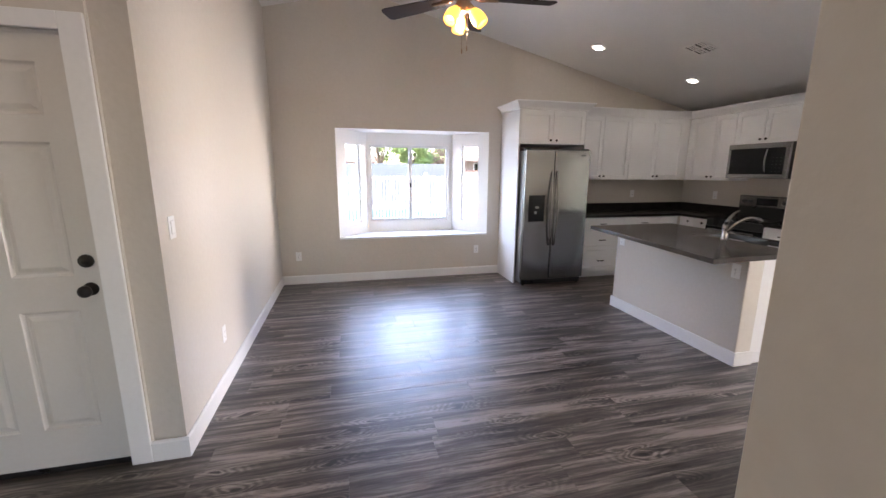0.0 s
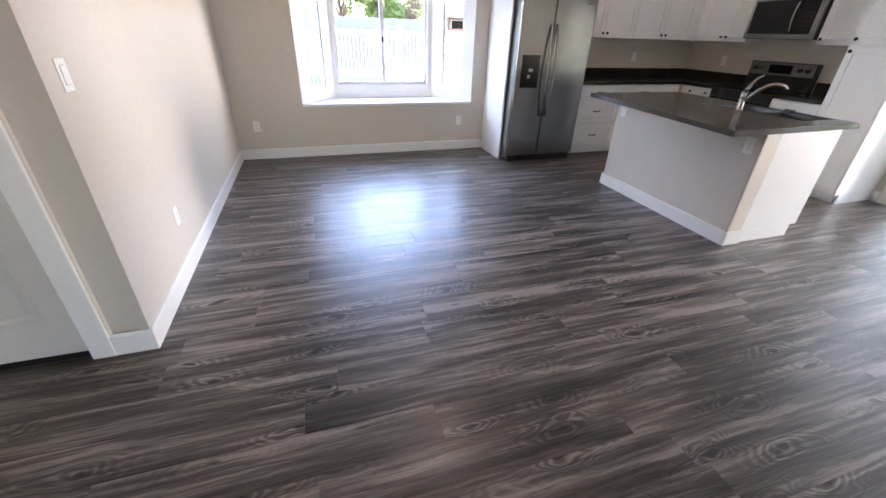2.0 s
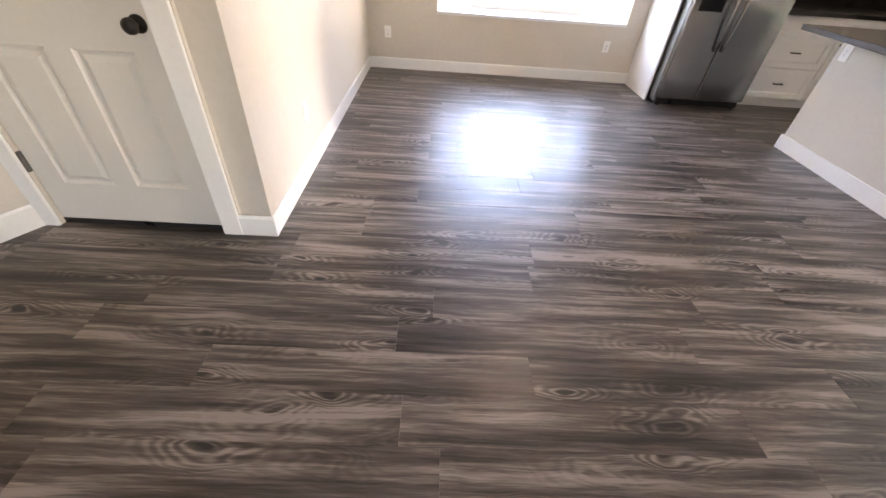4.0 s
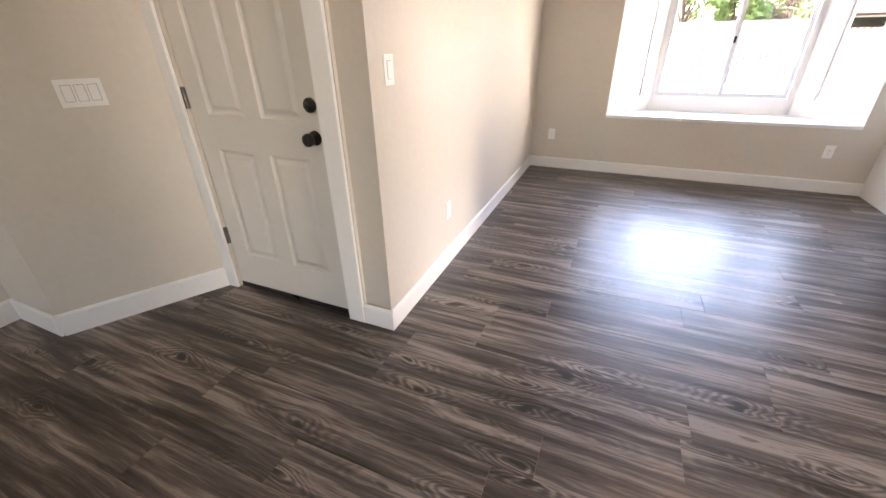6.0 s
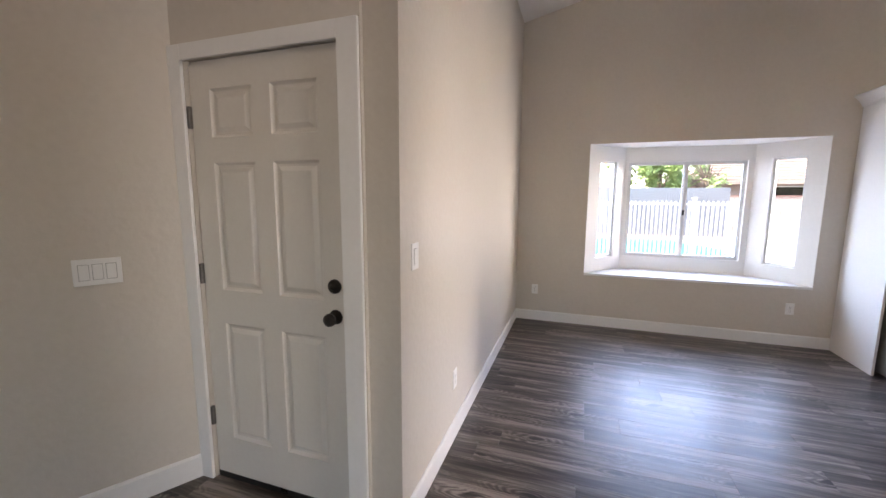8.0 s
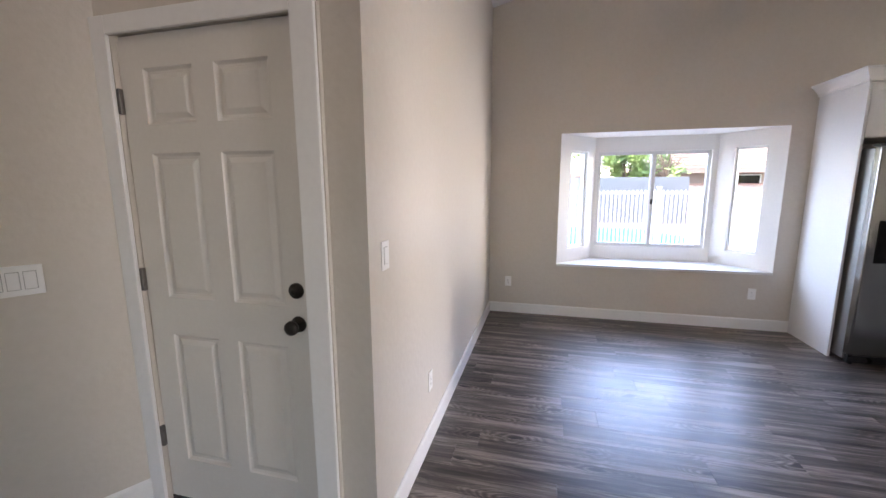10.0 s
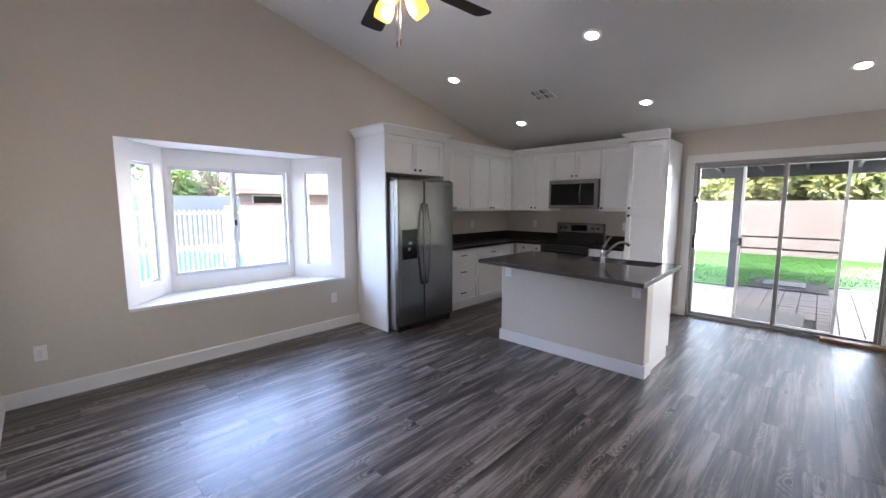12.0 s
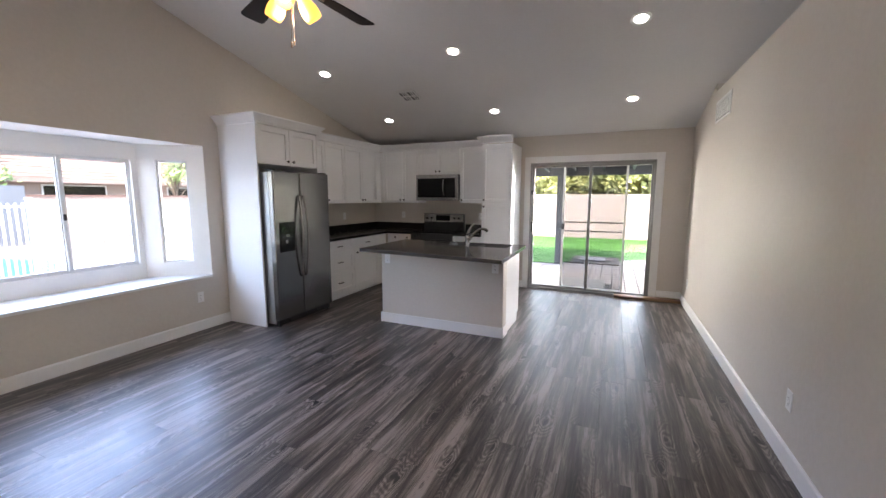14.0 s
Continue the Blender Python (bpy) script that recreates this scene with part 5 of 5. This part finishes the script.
def house(name, x0, x1, y0, y1, eave, ridge, label, wins=()):
    h = thing(name, ((x0 + x1) / 2, (y0 + y1) / 2, GZ), label, "house")
    boxes("wall", [(x0, x1, y0, y1, GZ, eave)], M_STUCCO, h)
    o = 0.6
    ym = (y0 + y1) / 2
    hip = (y1 - y0) / 2 * 0.9
    bm = bmesh.new()
    lo = [bm.verts.new(p) for p in ((x0 - o, y0 - o, eave - 0.05), (x1 + o, y0 - o, eave - 0.05), (x1 + o, y1 + o, eave - 0.05), (x0 - o, y1 + o, eave - 0.05))]
    r = [bm.verts.new(p) for p in ((x0 + hip, ym, ridge), (x1 - hip, ym, ridge))]
    bm.faces.new((lo[0], lo[1], r[1], r[0])); bm.faces.new((lo[2], lo[3], r[0], r[1]))
    bm.faces.new((lo[1], lo[2], r[1])); bm.faces.new((lo[3], lo[0], r[0])); bm.faces.new(lo[::-1])
    rf = part("roof", bm, M_ROOF, h)
    # courses of tiles on the near slope
    bm = bmesh.new()
    nrow = 12
    for k in range(nrow):
        f0, f1 = k / nrow, (k + 1) / nrow
        ya, yb = y0 - o + (ym - y0 + o) * f0, y0 - o + (ym - y0 + o) * f1
        za, zb_ = eave - 0.05 + (ridge - eave + 0.05) * f0, eave - 0.05 + (ridge - eave + 0.05) * f1
        xa, xb = x0 - o + (hip + o) * f0, x1 + o - (hip + o) * f0
        v = [bm.verts.new(p) for p in ((xa, ya, za + 0.10), (xb, ya, za + 0.10), (xb - 0.1, yb, zb_ + 0.03), (xa + 0.1, yb, zb_ + 0.03), (xa, ya, za), (xb, ya, za))]
        bm.faces.new((v[0], v[1], v[2], v[3])); bm.faces.new((v[4], v[5], v[1], v[0]))
    part("tile_course", bm, M_ROOF, h, kind="stuff")
    boxes("fascia", [(x0 - o, x1 + o, y0 - o - 0.03, y0 - o, eave - 0.22, eave - 0.02)], M_STUCCO, h)
    for wx0, wx1, wz0, wz1 in wins:
        win = boxes("window", [(wx0, wx1, y0 - 0.03, y0 - 0.001, wz0, wz1)], M_BGLASS, h, "dark window")
        boxes("window_frame", [(wx0 - 0.06, wx0, y0 - 0.05, y0 - 0.001, wz0 - 0.06, wz1 + 0.06), (wx1, wx1 + 0.06, y0 - 0.05, y0 - 0.001, wz0 - 0.06, wz1 + 0.06), (wx0, wx1, y0 - 0.05, y0 - 0.001, wz1, wz1 + 0.06), (wx0, wx1, y0 - 0.05, y0 - 0.001, wz0 - 0.06, wz0)], M_VINYL, win)


house("house", 5.0, 24.0, 27.0, 37.0, 2.35, 4.4, "neighbouring stucco house with a brown tiled hip roof behind the wall", [(8.0, 10.4, 1.1, 2.0), (13.5, 15.0, 1.1, 2.0), (18.0, 19.6, 1.0, 2.0)])
house("house", -12.0, 2.0, 34.0, 44.0, 2.4, 4.0, "low pale stucco house with a tiled roof beyond the trees", [(-8.0, -6.0, 1.0, 2.0)])


def tree(name, x, y, height, spread, trunk, mat, label, seed, clumps=26, per=70, leaf=0.14, low=0.35, bare=False):
    rng = random.Random(seed)
    t = thing(name, (x, y, GZ), label, "tree")
    bm = bmesh.new()
    top = Vector((x + rng.uniform(-.3, .3), y, GZ + height * 0.55))
    base = Vector((x, y, GZ - 0.05))
    tube(bm, [base, base.lerp(top, 0.5) + Vector((rng.uniform(-.1, .1), 0, 0)), top], [trunk, trunk * 0.7, trunk * 0.4], 10)
    ends = []
    for k in range(9 if not bare else 16):
        a = rng.uniform(0, 2 * math.pi)
        s = base.lerp(top, rng.uniform(0.45, 0.95))
        e = s + Vector((math.cos(a) * spread * rng.uniform(.4, .9), math.sin(a) * spread * rng.uniform(.4, .9), height * rng.uniform(.12, .42)))
        m_ = s.lerp(e, 0.5) + Vector((0, 0, 0.1 * height))
        tube(bm, [s, m_, e], [trunk * 0.3, trunk * 0.17, trunk * 0.05], 6)
        ends.append(e)
        for q in range(3 if bare else 1):
            e2 = m_ + Vector((rng.uniform(-1, 1), rng.uniform(-1, 1), rng.uniform(.1, .9))) * spread * 0.4
            tube(bm, [m_, e2], [trunk * 0.12, trunk * 0.03], 5)
            ends.append(e2)
    part("trunk", bm, M_BARK, t)
    vs, fs = [], []
    for k in range(clumps):
        c = rng.choice(ends) + Vector((rng.gauss(0, .28), rng.gauss(0, .28), rng.gauss(0, .22))) * spread * 0.6
        c.z = max(c.z, GZ + height * low)
        R0 = spread * rng.uniform(0.16, 0.34)
        for j in range(per):
            p = c + Vector((rng.gauss(0, .5), rng.gauss(0, .5), rng.gauss(0, .42))) * R0
            u = Vector((rng.uniform(-1, 1), rng.uniform(-1, 1), rng.uniform(-1, 1))).normalized()
            w = u.orthogonal().normalized()
            s = leaf * rng.uniform(.6, 1.3)
            i = len(vs)
            vs += [p - u * s, p + w * s * .45, p + u * s, p - w * s * .45]
            fs.append((i, i + 1, i + 2, i + 3))
    me = bpy.data.meshes.new("crown")
    me.from_pydata(vs, [], fs)
    me.materials.append(mat)
    c = new("crown", me)
    c.parent = t
    c.matrix_parent_inverse = BASE[t.name].inverted()
    tagged(c, kind="stuff")
    return t


tree("tree", 1.7, 24.5, 4.6, 1.2, 0.12, M_LEAF, "thin-leaved desert tree with bare twisting limbs behind the block wall", 3, 12, 50, bare=True)
tree("tree", 5.5, 24.2, 4.9, 1.7, 0.11, M_LEAF, "thin-leaved desert tree with pale bare limbs before the neighbouring house", 31, 9, 45, bare=True)
tree("tree", 3.3, 24.8, 5.2, 1.35, 0.16, M_LEAF, "bushy light green tree behind the grey block wall", 5, 40, 120)
tree("tree", -3.0, 26.0, 5.2, 2.4, 0.16, M_LEAF, "bushy light green tree behind the grey block wall", 8, 40, 110)
tree("tree", -8.5, 25.0, 5.6, 2.6, 0.18, M_LEAF, "bushy light green tree behind the grey block wall", 13, 36, 110)
tree("tree", 12.2, 24.0, 4.8, 1.9, 0.10, M_LEAF, "sparse light green tree before the neighbouring house", 21, 12, 60, bare=True)
for k, (x, y, h) in enumerate(((17.6, 12.5, 4.4), (17.8, 9.4, 4.0), (17.3, 6.9, 3.9), (17.6, 4.4, 3.7), (17.4, 1.9, 4.0), (17.8, -0.8, 4.4), (17.5, -3.6, 4.3))):
    tree("tree", x, y, h, 1.9, 0.10, M_HEDGE, "dense yellow-green shrub rising over the yard wall", 40 + k, 64, 160, 0.13, 0.28)

# patio
pt = thing("patio_cover", (7.0, 3.0, 2.2), "dark timber patio cover on posts outside the sliding door", "patio cover")
bm = bmesh.new()
prism(bm, [(XE + D + 0.002, -2.5), (9.1, -2.5), (9.1, 7.3), (XE + D + 0.002, 7.3)], lambda x, y: 2.44 - 0.06 * (x - XE), lambda x, y: 2.50 - 0.06 * (x - XE))
part("roof", bm, M_DARKWOOD, pt)
boxes("beam", [(8.50, 8.64, -2.5, 7.3, 2.005, 2.20)], M_DARKWOOD, pt, bevel=0.004)
y = -2.3
while y < 7.3:
    bm = bmesh.new()
    prism(bm, [(XE + D + 0.002, y), (9.0, y), (9.0, y + 0.045), (XE + D + 0.002, y + 0.045)], lambda x, q: 2.30 - 0.06 * (x - XE), lambda x, q: 2.438 - 0.06 * (x - XE))
    part("rafter", bm, M_DARKWOOD, pt)
    y += 0.61
for y in (4.17, -0.6, 7.1):
    boxes("post", [(8.50, 8.64, y - 0.07, y + 0.07, GZ, 2.003)], M_DARKWOOD, pt, bevel=0.004)
boxes("step", [(XE + D + 0.002, 6.45, 3.05, 4.45, GZ, -0.03)], M_CONC, bevel=0.01, category="step", label="low concrete step outside the sliding door")
# lawn
bm = bmesh.new()
prism(bm, [(8.62, 8.4), (8.62, 4.35), (9.2, 3.6), (9.9, 2.4), (10.1, -8.9), (15.38, -8.9), (15.38, 8.4)], GZ + 0.001, GZ + 0.05)
part("lawn", bm, M_GRASS, kind="structure")
rng = random.Random(7)
vs, fs = [], []
for k in range(26000):
    x, y = rng.uniform(8.7, 15.3), rng.uniform(-1.5, 8.3)
    if x < 10.15 and y < 4.35 and x < 8.7 + (4.35 - y) * 0.72:
        continue
    a = rng.uniform(0, math.pi)
    h = rng.uniform(0.015, 0.045)
    i = len(vs)
    ca, sa = math.cos(a) * 0.008, math.sin(a) * 0.008
    vs += [(x - ca, y - sa, GZ + 0.045), (x + ca, y + sa, GZ + 0.045), (x + rng.uniform(-.02, .02), y + rng.uniform(-.02, .02), GZ + 0.05 + h)]
    fs.append((i, i + 1, i + 2))
me = bpy.data.meshes.new("grass")
me.from_pydata(vs, [], fs)
me.materials.append(M_GRASS)
tagged(new("grass", me), "short green lawn blades", "grass", kind="stuff")
boxes("gravel_bed", [(8.80, 10.05, 2.78, 3.92, GZ + 0.03, GZ + 0.062)], M_MAT, category="gravel", label="dark gravel bed at the edge of the lawn", bevel=0.01, kind="stuff")
boxes("stepping_slab", [(9.15, 9.75, 3.10, 3.74, GZ + 0.063, GZ + 0.085)], M_CONC, category="paving slab", label="grey concrete slab lying on the dark gravel bed", bevel=0.006)
# pavers: the nearest are parts, the rest are joined
paving = thing("pavement", (7.5, 3.0, GZ), kind="structure")
boxes("bedding", [(XE + D + 0.002, 10.0, -3.0, 8.3, GZ - 0.04, GZ + 0.034)], M_GAP, paving)
bm = bmesh.new()
box(bm, -0.115, 0.115, -0.1025, 0.1025, 0, 0.028)
rest = bmesh.new()
pm, cnt = None, 0
row, x = 0, XE + D + 0.16
while x < 9.9:
    y = -2.9
    while y < 8.2:
        edge = 10.05 if y < 2.4 else (8.6 + max(0, (4.35 - y)) * 0.72)
        if x + 0.1 < edge and not (x < 6.6 and 2.98 < y < 4.52):
            if cnt < 290 and 1.6 < y < 4.6:
                if pm is None:
                    o = part("paver", bm, M_PAVER, paving)
                    pm = o.data
                else:
                    o = new("paver", pm)
                    o.parent = paving
                    o.matrix_parent_inverse = BASE[paving.name].inverted()
                o.location = (x, y, GZ + 0.013 + rng.uniform(0, .003))
                cnt += 1
            else:
                box(rest, x - 0.115, x + 0.115, y - 0.1025, y + 0.1025, GZ + 0.013, GZ + 0.040)
        y += 0.22
    x += 0.245
    row += 1
part("paver_field", rest, M_PAVER, paving, kind="stuff")

# ---- floor planks ----
floor = scene.objects["floor"]
PL, PW = 1.22, 0.181
bm = bmesh.new()
g, e = 0.00015, 0.0005
lo = [bm.verts.new(p) for p in ((-PL / 2 + g, -PW / 2 + g, -0.005), (PL / 2 - g, -PW / 2 + g, -0.005), (PL / 2 - g, PW / 2 - g, -0.005), (-PL / 2 + g, PW / 2 - g, -0.005))]
mi = [bm.verts.new((v.co.x, v.co.y, -0.0012)) for v in lo]
hi = [bm.verts.new((v.co.x * (1 - 2 * e / PL), v.co.y * (1 - 2 * e / PW), 0.0)) for v in lo]
for a, b in ((lo, mi), (mi, hi)):
    for k in range(4):
        j = (k + 1) % 4
        bm.faces.new((a[k], a[j], b[j], b[k]))
bm.faces.new(hi)
bmesh.ops.recalc_face_normals(bm, faces=bm.faces)
pme = bpy.data.meshes.new("plank")
bm.to_mesh(pme)
bm.free()
pme.materials.append(M_PLANK)
rng = random.Random(11)
farm = []
row = 0
y = YN - 0.002 - PW / 2
while y > -2.7:
    x = -3.12 + rng.uniform(-PL + 0.2, 0)
    while x < 5.13:
        x0, x1 = max(x, -3.12), min(x + PL, 5.13)
        if x1 - x0 > 0.02 and not (x1 < XW - 0.2 and y > 4.05):
            if y > 1.6 or (y > 0.6 and x0 < 0.9):
                o = new("plank", pme)
                o.location = ((x0 + x1) / 2, y, 0)
                o.scale.x = (x1 - x0) / PL
                o.parent = floor
            else:
                farm.append((x0, x1, y))
        x += PL
    y -= PW
    row += 1
bm = bmesh.new()
for x0, x1, y in farm:
    box(bm, x0 + g, x1 - g, y - PW / 2 + g, y + PW / 2 - g, -0.005, 0)
part("plank_field", bm, M_PLANK, floor, kind="stuff")
